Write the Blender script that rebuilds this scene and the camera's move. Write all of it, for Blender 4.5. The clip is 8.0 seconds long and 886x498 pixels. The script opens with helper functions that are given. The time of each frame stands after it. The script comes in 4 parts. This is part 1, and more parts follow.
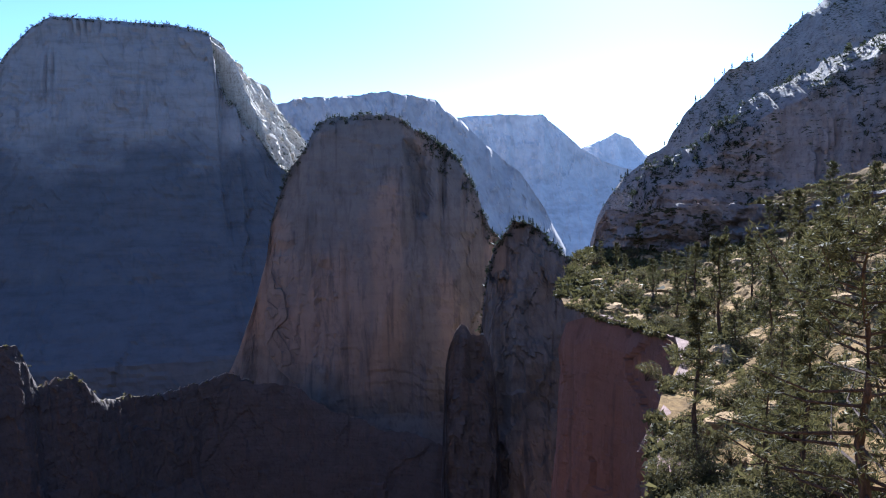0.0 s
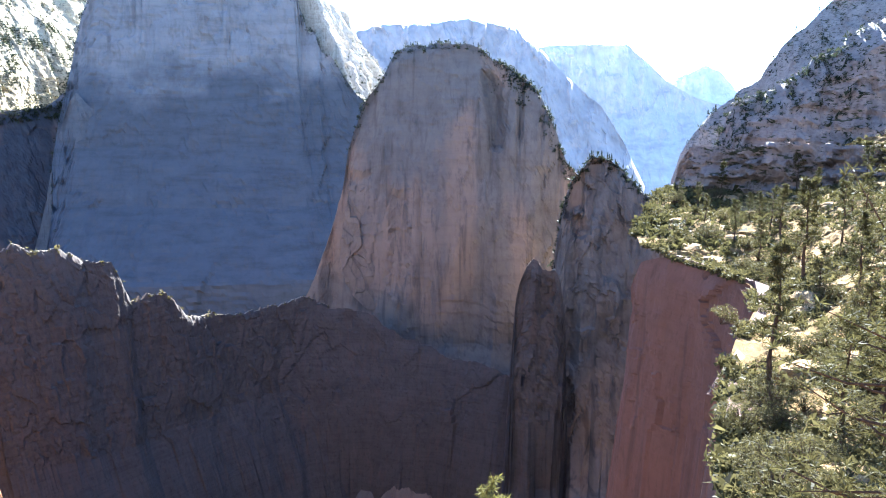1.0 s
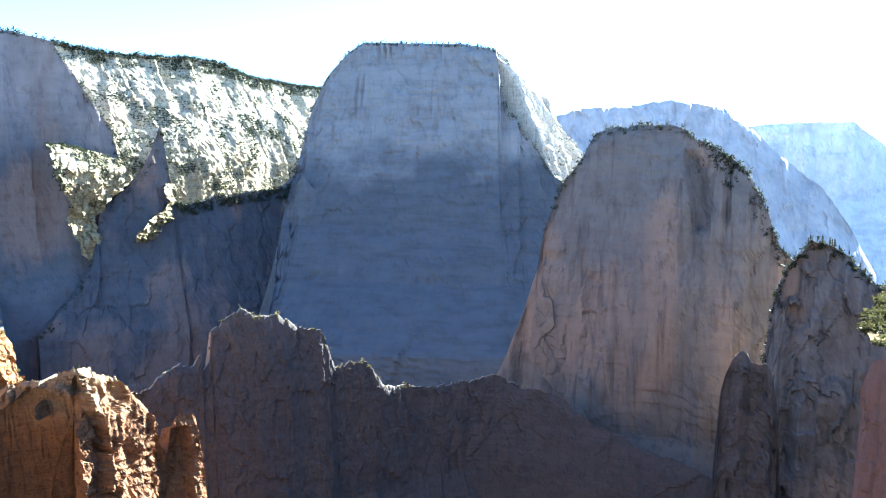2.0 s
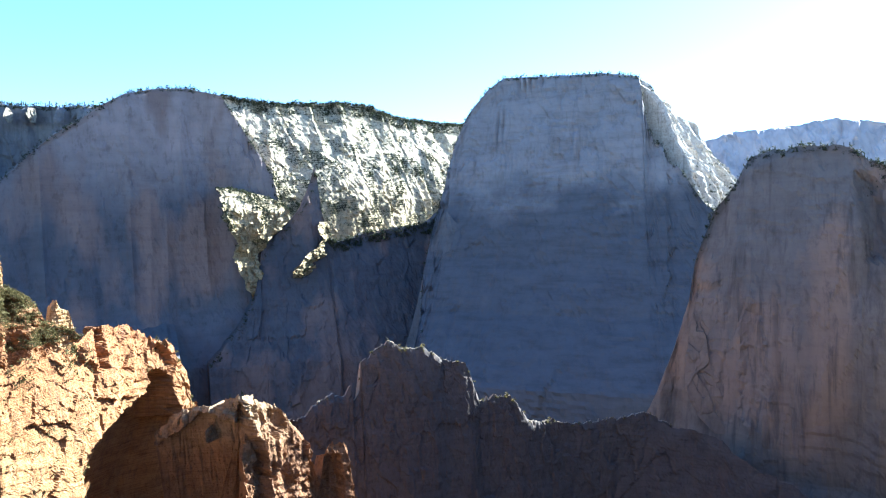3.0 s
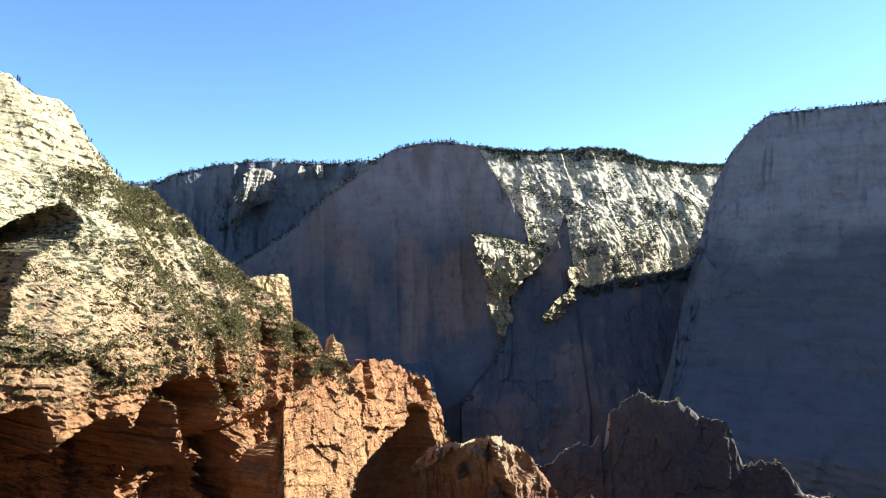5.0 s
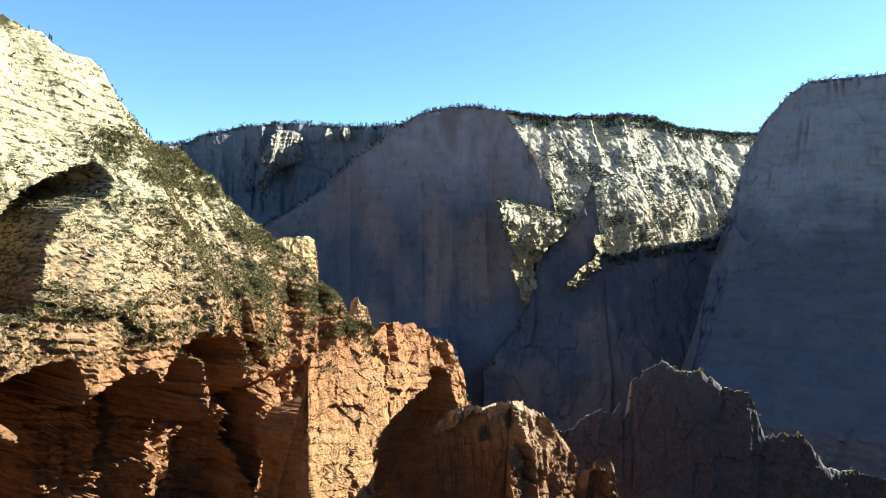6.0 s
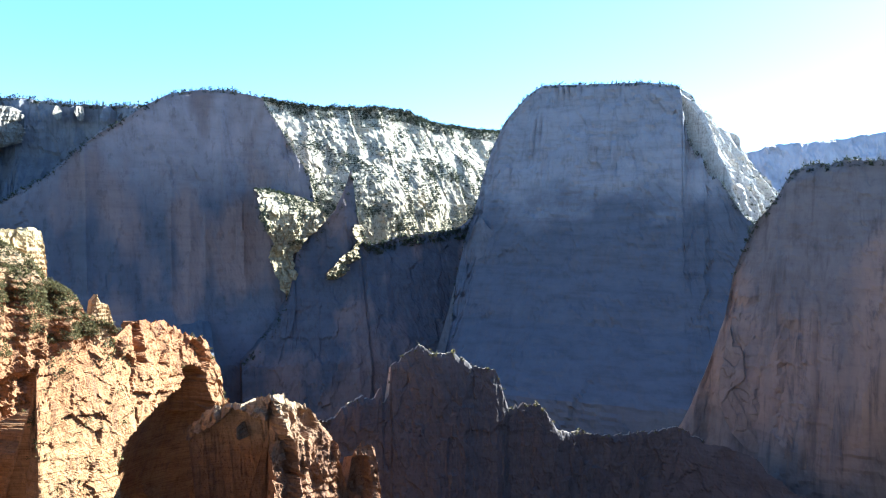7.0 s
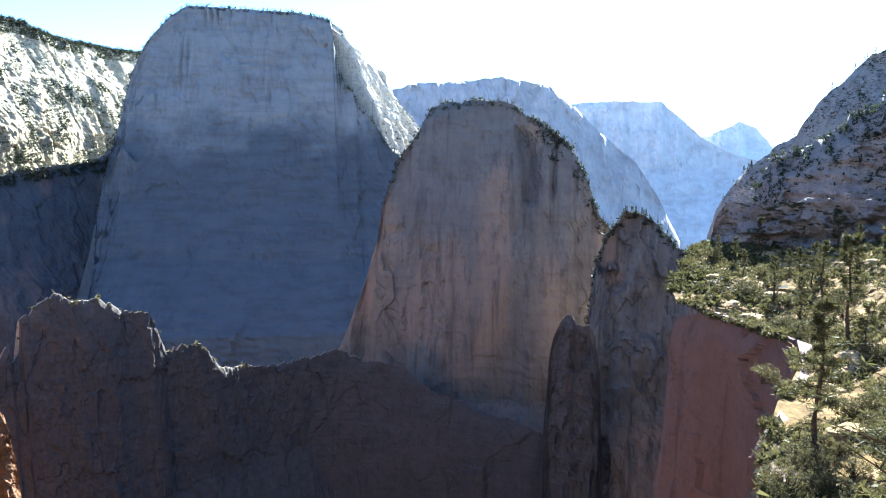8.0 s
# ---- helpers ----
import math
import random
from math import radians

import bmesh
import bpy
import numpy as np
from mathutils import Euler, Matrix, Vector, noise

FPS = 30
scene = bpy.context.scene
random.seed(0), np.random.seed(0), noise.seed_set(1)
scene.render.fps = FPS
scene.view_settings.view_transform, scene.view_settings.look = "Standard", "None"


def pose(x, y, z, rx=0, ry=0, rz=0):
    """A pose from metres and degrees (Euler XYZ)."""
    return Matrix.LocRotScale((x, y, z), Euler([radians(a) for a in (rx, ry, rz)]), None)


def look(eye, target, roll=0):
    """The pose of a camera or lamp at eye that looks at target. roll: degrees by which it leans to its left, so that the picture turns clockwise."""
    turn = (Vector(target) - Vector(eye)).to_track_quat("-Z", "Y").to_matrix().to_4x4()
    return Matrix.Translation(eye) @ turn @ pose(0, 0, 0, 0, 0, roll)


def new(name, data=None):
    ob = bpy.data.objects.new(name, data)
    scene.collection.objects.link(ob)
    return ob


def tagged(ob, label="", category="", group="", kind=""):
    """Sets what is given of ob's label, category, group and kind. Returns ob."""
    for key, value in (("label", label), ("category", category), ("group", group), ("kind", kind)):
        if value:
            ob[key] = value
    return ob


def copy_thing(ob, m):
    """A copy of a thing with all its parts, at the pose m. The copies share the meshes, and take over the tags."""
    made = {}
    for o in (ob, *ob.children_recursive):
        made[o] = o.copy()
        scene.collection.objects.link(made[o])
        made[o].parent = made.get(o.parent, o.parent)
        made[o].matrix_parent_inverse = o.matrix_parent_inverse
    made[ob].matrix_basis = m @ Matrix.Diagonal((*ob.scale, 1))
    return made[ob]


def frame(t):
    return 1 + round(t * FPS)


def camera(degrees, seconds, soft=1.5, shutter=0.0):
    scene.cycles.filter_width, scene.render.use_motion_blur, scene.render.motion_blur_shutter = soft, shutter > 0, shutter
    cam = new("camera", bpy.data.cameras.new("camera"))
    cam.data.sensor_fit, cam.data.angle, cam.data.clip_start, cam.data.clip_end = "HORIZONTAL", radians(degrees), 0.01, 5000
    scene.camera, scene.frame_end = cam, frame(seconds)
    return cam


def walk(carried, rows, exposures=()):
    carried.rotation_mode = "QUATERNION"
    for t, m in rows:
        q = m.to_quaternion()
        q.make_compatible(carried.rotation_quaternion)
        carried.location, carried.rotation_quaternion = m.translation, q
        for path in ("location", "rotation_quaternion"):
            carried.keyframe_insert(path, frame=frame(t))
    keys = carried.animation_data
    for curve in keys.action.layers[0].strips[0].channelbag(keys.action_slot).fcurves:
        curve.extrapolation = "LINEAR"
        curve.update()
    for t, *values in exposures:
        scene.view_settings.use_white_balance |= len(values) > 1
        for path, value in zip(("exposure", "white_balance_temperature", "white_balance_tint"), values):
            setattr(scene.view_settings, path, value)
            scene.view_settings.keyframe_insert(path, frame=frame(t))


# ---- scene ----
# The world's zero is the canyon floor; the lookout stands 330 m above it.
EYE = Vector((0.0, 0.0, 330.0))
cam = camera(64.14, 8.0, soft=1.1)
TURNS = [  # seconds, heading to the left, tilt, lean
    (0.0, 0.00, -5.54, 0.80),
    (0.5, -0.78, -7.67, 0.54),
    (1.0, 6.15, -10.95, -0.31),
    (1.5, 14.36, -8.95, -0.73),
    (2.0, 21.88, -4.59, -0.38),
    (2.2, 24.34, -3.70, 0.02),
    (3.5, 39.10, -0.78, 1.49),
    (4.0, 45.17, 0.60, 1.65),
    (4.5, 50.23, 1.72, 0.94),
    (4.7, 51.92, 2.21, 1.09),
    (5.8, 56.08, 0.30, -1.25),
    (6.0, 55.37, -0.83, -0.90),
    (6.5, 49.00, -1.06, -1.05),
    (7.0, 36.07, -1.39, -0.54),
    (7.5, 20.93, -4.00, -0.89),
    (8.0, 8.86, -6.61, -0.41)]
EXPOSURES = [  # seconds, stops, kelvin, tint
    (0.0, 2.25, 4650, 14), (0.5, 2.85, 4650, 13), (1.0, 3.85, 4850, 8), (1.5, 3.92, 4750, 2), (2.0, 3.8, 4750, 0), (3.5, 2.9, 4750, 6), (4.5, 2.45, 5000, 8),
    (6.0, 2.35, 5150, 2), (6.5, 2.65, 4950, 5), (7.0, 3.1, 4650, 4), (7.5, 3.25, 4650, 2), (8.0, 3.3, 4750, 3)]
walk(cam, [(t, pose(EYE.x, EYE.y, EYE.z, 90 + tilt, lean, head)) for t, head, tilt, lean in TURNS], EXPOSURES)

# ---- light ----
SUN_BEARING, SUN_HEIGHT = -17.0, 28.0  # degrees to the left of +y, degrees above the horizon


def sky_and_sun():
    world = bpy.data.worlds.new("world")
    scene.world = world
    world.use_nodes = True
    nt = world.node_tree
    sky = nt.nodes.new("ShaderNodeTexSky")
    sky.sky_type, sky.sun_disc = "NISHITA", False
    sky.sun_elevation, sky.sun_rotation = radians(SUN_HEIGHT), radians(-SUN_BEARING)
    sky.altitude, sky.air_density, sky.dust_density, sky.ozone_density = 1600, 1.0, 0.6, 1.5
    back = nt.nodes["Background"]
    nt.links.new(sky.outputs["Color"], back.inputs["Color"])
    back.inputs["Strength"].default_value = 0.045
    lamp = bpy.data.lights.new("sun", "SUN")
    lamp.energy, lamp.angle, lamp.color = 5.0, radians(0.53), (1.0, 0.86, 0.65)
    ob = new("sun", lamp)
    b, e = radians(SUN_BEARING), radians(SUN_HEIGHT)
    ob.matrix_world = look((-math.sin(b) * math.cos(e) * 900, math.cos(b) * math.cos(e) * 900, 330 + math.sin(e) * 900), EYE)


sky_and_sun()


# ---- materials ----
class Mat:
    """A node material under construction: short helpers for nodes and links."""

    def __init__(self, name, rough=0.9):
        self.m = bpy.data.materials.new(name)
        self.m.use_nodes = True
        self.t = self.m.node_tree
        self.bsdf = self.t.nodes["Principled BSDF"]
        self.bsdf.inputs["Roughness"].default_value = rough
        self.bsdf.inputs["Specular IOR Level"].default_value = 0.2
        self.pos = self.node("ShaderNodeNewGeometry").outputs["Position"]

    def node(self, kind, **values):
        n = self.t.nodes.new(kind)
        for key, value in values.items():
            n.inputs[key.replace("_", " ")].default_value = value
        return n

    def link(self, a, b):
        self.t.links.new(a, b)

    def scaled(self, scale, turn=(0, 0, 0)):
        n = self.node("ShaderNodeMapping", Scale=scale, Rotation=turn)
        self.link(self.pos, n.inputs["Vector"])
        return n.outputs["Vector"]

    def noise(self, scale, detail=6.0, rough=0.6, turn=(0, 0, 0), distort=0.0):
        n = self.node("ShaderNodeTexNoise", Scale=1.0, Detail=detail, Roughness=rough, Distortion=distort)
        self.link(self.scaled(scale, turn), n.inputs["Vector"])
        return n.outputs["Fac"]

    def ramp(self, fac, stops):
        n = self.node("ShaderNodeValToRGB")
        r = n.color_ramp
        while len(r.elements) < len(stops):
            r.elements.new(0.5)
        for e, (at, c) in zip(r.elements, stops):
            e.position, e.color = at, (*c, 1) if len(c) == 3 else c
        self.link(fac, n.inputs["Fac"])
        return n.outputs["Color"]

    def grey(self, fac, lo, hi):
        return self.ramp(fac, [(lo, (0, 0, 0)), (hi, (1, 1, 1))])

    def mix(self, fac, a, b, kind="MIX"):
        n = self.node("ShaderNodeMix")
        n.data_type, n.blend_type = "RGBA", kind
        for value, socket in ((fac, n.inputs[0]), (a, n.inputs[6]), (b, n.inputs[7])):
            if isinstance(value, (int, float)):
                socket.default_value = value
            elif isinstance(value, tuple):
                socket.default_value = (*value, 1)
            else:
                self.link(value, socket)
        return n.outputs[2]

    def sum(self, a, b, kind="ADD"):
        n = self.node("ShaderNodeMath")
        n.operation = kind
        for i, v in enumerate((a, b)):
            if isinstance(v, (int, float)):
                n.inputs[i].default_value = v
            else:
                self.link(v, n.inputs[i])
        return n.outputs[0]

    def done(self, colour, height=None, bump=1.0, distance=1.0):
        if isinstance(colour, tuple):
            self.bsdf.inputs["Base Color"].default_value = (*colour, 1)
        else:
            self.link(colour, self.bsdf.inputs["Base Color"])
        if height is not None:
            b = self.node("ShaderNodeBump", Strength=bump, Distance=distance)
            self.link(height, b.inputs["Height"])
            self.link(b.outputs["Normal"], self.bsdf.inputs["Normal"])
        return self.m


def sandstone(name, low, high, turn_z, blend, size, streak=0.6, dark=(0.10, 0.07, 0.06), strata=0.5, scrub=0.0, bump=1.0, patch=None, crack=0.85, beds=14.0, fine=12.0, wander=None, grain=8.0, bare=None, mottle=0.75, lay=(0.06, 0.04, 0.0), twist=0.0):
    """Banded sandstone: the lower beds' colour, the upper beds' colour, the height where they meet, varnish streaks,
    thin bedding and, where asked, a thin cover of low scrub that thins out between the first
    two heights of bare and begins between the last two;
    mottle is the strength of the blotches; lay and twist tilt and fold the beds. size is the width of the main stains in metres."""
    k = Mat(name)
    f = 1.0 / size
    wide = k.noise((f * 0.5, f * 0.5, f * 0.5), 5)
    sep = k.node("ShaderNodeSeparateXYZ")
    k.link(k.pos, sep.inputs[0])
    z = k.sum(sep.outputs["Z"], k.sum(k.sum(wide, 0.5, "SUBTRACT"), wander or blend * 2.0, "MULTIPLY"))
    m = k.node("ShaderNodeMapRange")
    k.link(z, m.inputs["Value"])
    m.inputs["From Min"].default_value, m.inputs["From Max"].default_value = turn_z - blend, turn_z + blend
    base = k.mix(m.outputs[0], low, high)
    tone = k.noise((f * 2.1, f * 2.1, f * 2.1), grain, 0.65)
    base = k.mix(mottle, base, k.ramp(tone, [(0.25, (0.50, 0.46, 0.44)), (0.5, (0.95, 0.93, 0.92)), (0.75, (1.25, 1.22, 1.18))]), "MULTIPLY")
    if patch:
        area = k.noise((f * 0.8, f * 0.8, f * 0.3), 4, 0.5, turn=(0, 0, 1.1))
        base = k.mix(k.grey(area, 0.50, 0.60), base, patch)
    drip = k.noise((f * 5.0, f * 5.0, f * 0.35), grain, 0.6, distort=0.4)
    base = k.mix(k.sum(k.grey(drip, 0.52, 0.72), streak, "MULTIPLY"), base, dark)
    pale = k.noise((f * 3.3, f * 3.3, f * 0.3), grain, 0.55, turn=(0.03, 0, 0.4))
    base = k.mix(k.sum(k.grey(pale, 0.56, 0.74), 0.35 * streak, "MULTIPLY"), base, k.mix(1.0, base, (1.45, 1.42, 1.36), "MULTIPLY"))
    bed = k.noise((f * 0.9, f * 0.9, f * beds), grain, 0.65, turn=lay, distort=twist)
    base = k.mix(strata, base, k.ramp(bed, [(0.3, (0.45, 0.40, 0.37)), (0.5, (0.95, 0.94, 0.93)), (0.75, (1.22, 1.2, 1.15))]), "MULTIPLY")
    if scrub:
        spots = k.noise((f * 6, f * 6, f * 20), 6, 0.7)
        patch = k.noise((f * 0.8, f * 0.8, f * 0.8), 3)
        cover = k.grey(k.sum(spots, k.sum(patch, 0.35, "MULTIPLY")), 0.80 - scrub * 0.2, 0.86 - scrub * 0.2)
        if bare:
            thin = k.node("ShaderNodeMapRange", From_Min=bare[0], From_Max=bare[1], To_Min=1.0, To_Max=0.12)
            k.link(z, thin.inputs["Value"])
            cover = k.sum(cover, thin.outputs[0], "MULTIPLY")
            foot = k.node("ShaderNodeMapRange", From_Min=bare[2], From_Max=bare[3], To_Min=0.0, To_Max=1.0)
            k.link(z, foot.inputs["Value"])
            cover = k.sum(cover, foot.outputs[0], "MULTIPLY")
        base = k.mix(cover, base, (0.06, 0.062, 0.034))
    cracks = k.noise((f * fine, f * fine, f * fine * 0.5), grain + 1, 0.72)
    base = k.mix(crack, base, k.ramp(cracks, [(0.36, (0.40, 0.36, 0.34)), (0.46, (1.0, 1.0, 1.0)), (0.7, (1.1, 1.1, 1.08))]), "MULTIPLY")
    height = k.sum(k.sum(bed, 0.6, "MULTIPLY"), k.sum(cracks, k.sum(drip, 0.4, "MULTIPLY")))
    return k.done(base, height, bump, size * 0.10)


def earth(name, c1, c2, c3, size):
    k = Mat(name, 1.0)
    k.bsdf.inputs["Specular IOR Level"].default_value = 0.03
    f = 1.0 / size
    a = k.noise((f, f, f), 8, 0.7)
    b = k.noise((f * 9, f * 9, f * 9), 6, 0.7)
    col = k.ramp(a, [(0.3, c1), (0.5, c2), (0.7, c3)])
    col = k.mix(0.7, col, k.ramp(b, [(0.3, (0.55, 0.52, 0.5)), (0.6, (1.1, 1.1, 1.1))]), "MULTIPLY")
    return k.done(col, k.sum(a, b), 0.8, size * 0.08)


def leafage(name, c1, c2):
    k = Mat(name, 0.7)
    k.bsdf.inputs["Specular IOR Level"].default_value = 0.1
    n = k.node("ShaderNodeNewGeometry")
    a = k.ramp(n.outputs["Random Per Island"], [(0.0, c1), (0.6, c2), (1.0, tuple(1.5 * c for c in c2))])
    o = k.node("ShaderNodeObjectInfo")
    a = k.mix(0.6, a, k.ramp(o.outputs["Random"], [(0.0, (0.75, 0.8, 0.7)), (1.0, (1.2, 1.15, 1.0))]), "MULTIPLY")
    k.link(a, k.bsdf.inputs["Base Color"])
    t = k.node("ShaderNodeBsdfTranslucent")
    k.link(a, t.inputs["Color"])
    mixer = k.node("ShaderNodeMixShader", Fac=0.32)
    k.link(k.bsdf.outputs[0], mixer.inputs[1])
    k.link(t.outputs[0], mixer.inputs[2])
    k.link(mixer.outputs[0], k.t.nodes["Material Output"].inputs["Surface"])
    return k.m


def bark():
    k = Mat("bark", 0.95)
    a = k.noise((9, 9, 1.6), 7, 0.7)
    return k.done(k.ramp(a, [(0.35, (0.030, 0.022, 0.018)), (0.55, (0.085, 0.055, 0.038)), (0.7, (0.15, 0.09, 0.06))]), a, 1.0, 0.05)


# Dark blue-grey below the shade line: shade and haze put into the colour.
M_THRONE = sandstone("shaded_throne_sandstone", (0.084, 0.087, 0.100), (0.205, 0.195, 0.202), 405, 40, 80, 0.5, dark=(0.10, 0.085, 0.08), mottle=0.25, strata=0.4, bump=0.2, crack=0.15, beds=5.0, fine=5.0, wander=260, grain=4.0)
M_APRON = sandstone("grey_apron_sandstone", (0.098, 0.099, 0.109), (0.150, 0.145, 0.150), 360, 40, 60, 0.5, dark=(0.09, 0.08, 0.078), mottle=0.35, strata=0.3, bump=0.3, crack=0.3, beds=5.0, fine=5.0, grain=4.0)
# Pale stone, brightened further for the shoulder's sunlit side.
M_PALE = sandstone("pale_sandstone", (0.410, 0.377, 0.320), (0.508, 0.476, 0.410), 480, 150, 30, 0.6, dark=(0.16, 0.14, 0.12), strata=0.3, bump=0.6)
# The navy tone low down is canyon shade and haze put into the colour.
M_WALL = sandstone("shaded_headland_sandstone", (0.086, 0.088, 0.102), (0.235, 0.196, 0.190), 470, 110, 110, 0.35, strata=0.25, bump=0.35, patch=(0.170, 0.126, 0.112), mottle=0.45, crack=0.35, beds=6.0, fine=6.0, grain=4.5)
# Darker copy of the wall stone, with the buttress's shade put into its colour.
M_NOTCH = sandstone("shade_darkened_sandstone", (0.066, 0.068, 0.080), (0.135, 0.120, 0.116), 400, 90, 90, 0.35, strata=0.25, bump=0.35, patch=(0.135, 0.102, 0.092), mottle=0.45, crack=0.3, beds=6.0, fine=6.0, grain=4.5)
# Wall stone turned blue-grey: distance haze and shade put into its colour.
M_RIMWALL = sandstone("shaded_rim_wall_sandstone", (0.088, 0.092, 0.106), (0.175, 0.168, 0.172), 560, 110, 90, 0.6, dark=(0.08, 0.075, 0.075), strata=0.2, bump=0.35, mottle=0.4, crack=0.3, beds=6.0, fine=6.0, grain=4.5)
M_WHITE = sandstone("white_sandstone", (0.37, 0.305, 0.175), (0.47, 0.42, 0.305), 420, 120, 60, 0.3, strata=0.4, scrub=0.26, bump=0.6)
M_TOWER = sandstone("brown_sandstone", (0.148, 0.122, 0.106), (0.140, 0.125, 0.116), 250, 80, 40, 0.9, dark=(0.072, 0.062, 0.057), strata=0.25, bump=0.25, patch=(0.21, 0.152, 0.118), mottle=0.45, crack=0.25, beds=5.0, fine=6.0, grain=5.0)
M_SCAR = sandstone("fresh_tan_sandstone", (0.20, 0.148, 0.115), (0.205, 0.155, 0.122), 200, 40, 26, 0.6, dark=(0.11, 0.085, 0.07), mottle=0.4, strata=0.2, bump=0.25, crack=0.2, beds=5.0, fine=6.0, grain=5.0)
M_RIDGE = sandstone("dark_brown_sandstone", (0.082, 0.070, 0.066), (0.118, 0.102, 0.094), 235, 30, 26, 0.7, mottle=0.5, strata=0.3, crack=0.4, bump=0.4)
# Paler stone for crests that catch the sun: sunlight put into the colour.
M_CREST = sandstone("sunlit_crest_sandstone", (0.295, 0.246, 0.189), (0.344, 0.295, 0.238), 230, 40, 12, 0.3, strata=0.4)
M_RED = sandstone("red_cliff_sandstone", (0.160, 0.080, 0.058), (0.155, 0.096, 0.076), 290, 40, 14, 0.9, dark=(0.085, 0.052, 0.044), mottle=0.45, strata=0.12, crack=0.3, bump=0.4)
M_ORANGE = sandstone("orange_sandstone", (0.325, 0.178, 0.074), (0.295, 0.142, 0.057), 252, 20, 16, 0.5, crack=0.45, strata=0.9, bump=0.8, beds=24.0, lay=(0.34, 0.26, 0.0), twist=0.6)
M_SPUR = sandstone("tawny_sandstone", (0.235, 0.125, 0.060), (0.355, 0.270, 0.155), 234, 20, 14, 0.6, strata=0.5, bump=0.9)
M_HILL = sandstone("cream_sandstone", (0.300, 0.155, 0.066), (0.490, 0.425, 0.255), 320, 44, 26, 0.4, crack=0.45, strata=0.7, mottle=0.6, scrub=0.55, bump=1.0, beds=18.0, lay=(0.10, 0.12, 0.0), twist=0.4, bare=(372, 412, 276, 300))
M_RHILL = sandstone("grey_brown_sandstone", (0.345, 0.285, 0.250), (0.355, 0.310, 0.280), 380, 60, 20, 0.4, strata=0.25, scrub=0.35, crack=0.5)
# Paler rim wall stone: the sun on the flutes is put into the colour.
M_FLUTE = sandstone("sunlit_flute_sandstone", (0.213, 0.193, 0.156), (0.279, 0.254, 0.205), 600, 80, 30, 0.9, dark=(0.12, 0.10, 0.085), strata=0.2, beds=5.0)
M_BUTTE = sandstone("pale_butte_sandstone", (0.380, 0.255, 0.120), (0.430, 0.345, 0.175), 318, 12, 9, 0.4, strata=0.6, bump=0.8)


def distance(name, stone, haze_glow, strength):
    """Far stone for the backdrop of distant ranges; the lit haze before it is put in as blue emission."""
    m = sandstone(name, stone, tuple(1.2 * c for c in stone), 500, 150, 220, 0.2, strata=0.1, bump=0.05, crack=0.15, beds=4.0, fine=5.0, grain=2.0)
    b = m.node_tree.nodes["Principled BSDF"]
    b.inputs["Emission Color"].default_value, b.inputs["Emission Strength"].default_value = (*haze_glow, 1), strength
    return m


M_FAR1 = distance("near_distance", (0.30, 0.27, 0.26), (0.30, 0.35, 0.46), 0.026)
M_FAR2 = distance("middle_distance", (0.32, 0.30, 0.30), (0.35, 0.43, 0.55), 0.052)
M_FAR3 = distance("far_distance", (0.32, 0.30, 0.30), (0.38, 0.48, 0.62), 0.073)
M_SOIL = earth("sandy_soil", (0.066, 0.043, 0.022), (0.170, 0.112, 0.048), (0.360, 0.246, 0.108), 3.0)
M_FLOOR = earth("canyon_floor_soil", (0.04, 0.045, 0.025), (0.07, 0.065, 0.04), (0.12, 0.10, 0.07), 60.0)
M_PINE = leafage("pine_needles", (0.028, 0.027, 0.012), (0.073, 0.067, 0.027))
M_SCRUB = leafage("scrub_leaves", (0.036, 0.032, 0.015), (0.097, 0.085, 0.036))
# Brighter, yellower copy of the pine needles: sunlight put into the colour.
M_SUNNY = leafage("sunlit_pine_needles", (0.075, 0.070, 0.020), (0.17, 0.155, 0.050))
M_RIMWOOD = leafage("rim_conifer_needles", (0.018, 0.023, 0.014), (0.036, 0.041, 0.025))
M_BARK = bark()


# ---- helpers for the land ----
def at(bearing, rise, away):
    """A survey point: degrees to the left of +y, degrees above the lookout, metres away along the ground."""
    b = radians(bearing)
    return (EYE.x - math.sin(b) * away, EYE.y + math.cos(b) * away, EYE.z + math.tan(radians(rise)) * away)


def hashed(*cells):
    n = np.zeros(np.broadcast(*cells).shape, dtype=np.int64)
    for c, prime in zip(cells, (374761393, 668265263, 2147483647, 1274126177)):
        n = n + np.asarray(c).astype(np.int64) * prime
    n = (n ^ (n >> 13)) * 1274126177 & 0xFFFFFFFF
    n = (n ^ (n >> 16)) * 668265263 & 0xFFFFFFFF
    return ((n ^ (n >> 15)) & 0xFFFFFF) / float(0xFFFFFF)


def lattice(x, y, z):
    """Smooth value noise, -1 to 1."""
    xi, yi, zi = np.floor(x), np.floor(y), np.floor(z)
    u, v, w = x - xi, y - yi, z - zi
    u, v, w = (q * q * (3 - 2 * q) for q in (u, v, w))
    total = 0
    for i in (0, 1):
        for j in (0, 1):
            for k in (0, 1):
                total = total + hashed(xi + i, yi + j, zi + k) * (u if i else 1 - u) * (v if j else 1 - v) * (w if k else 1 - w)
    return total * 2 - 1


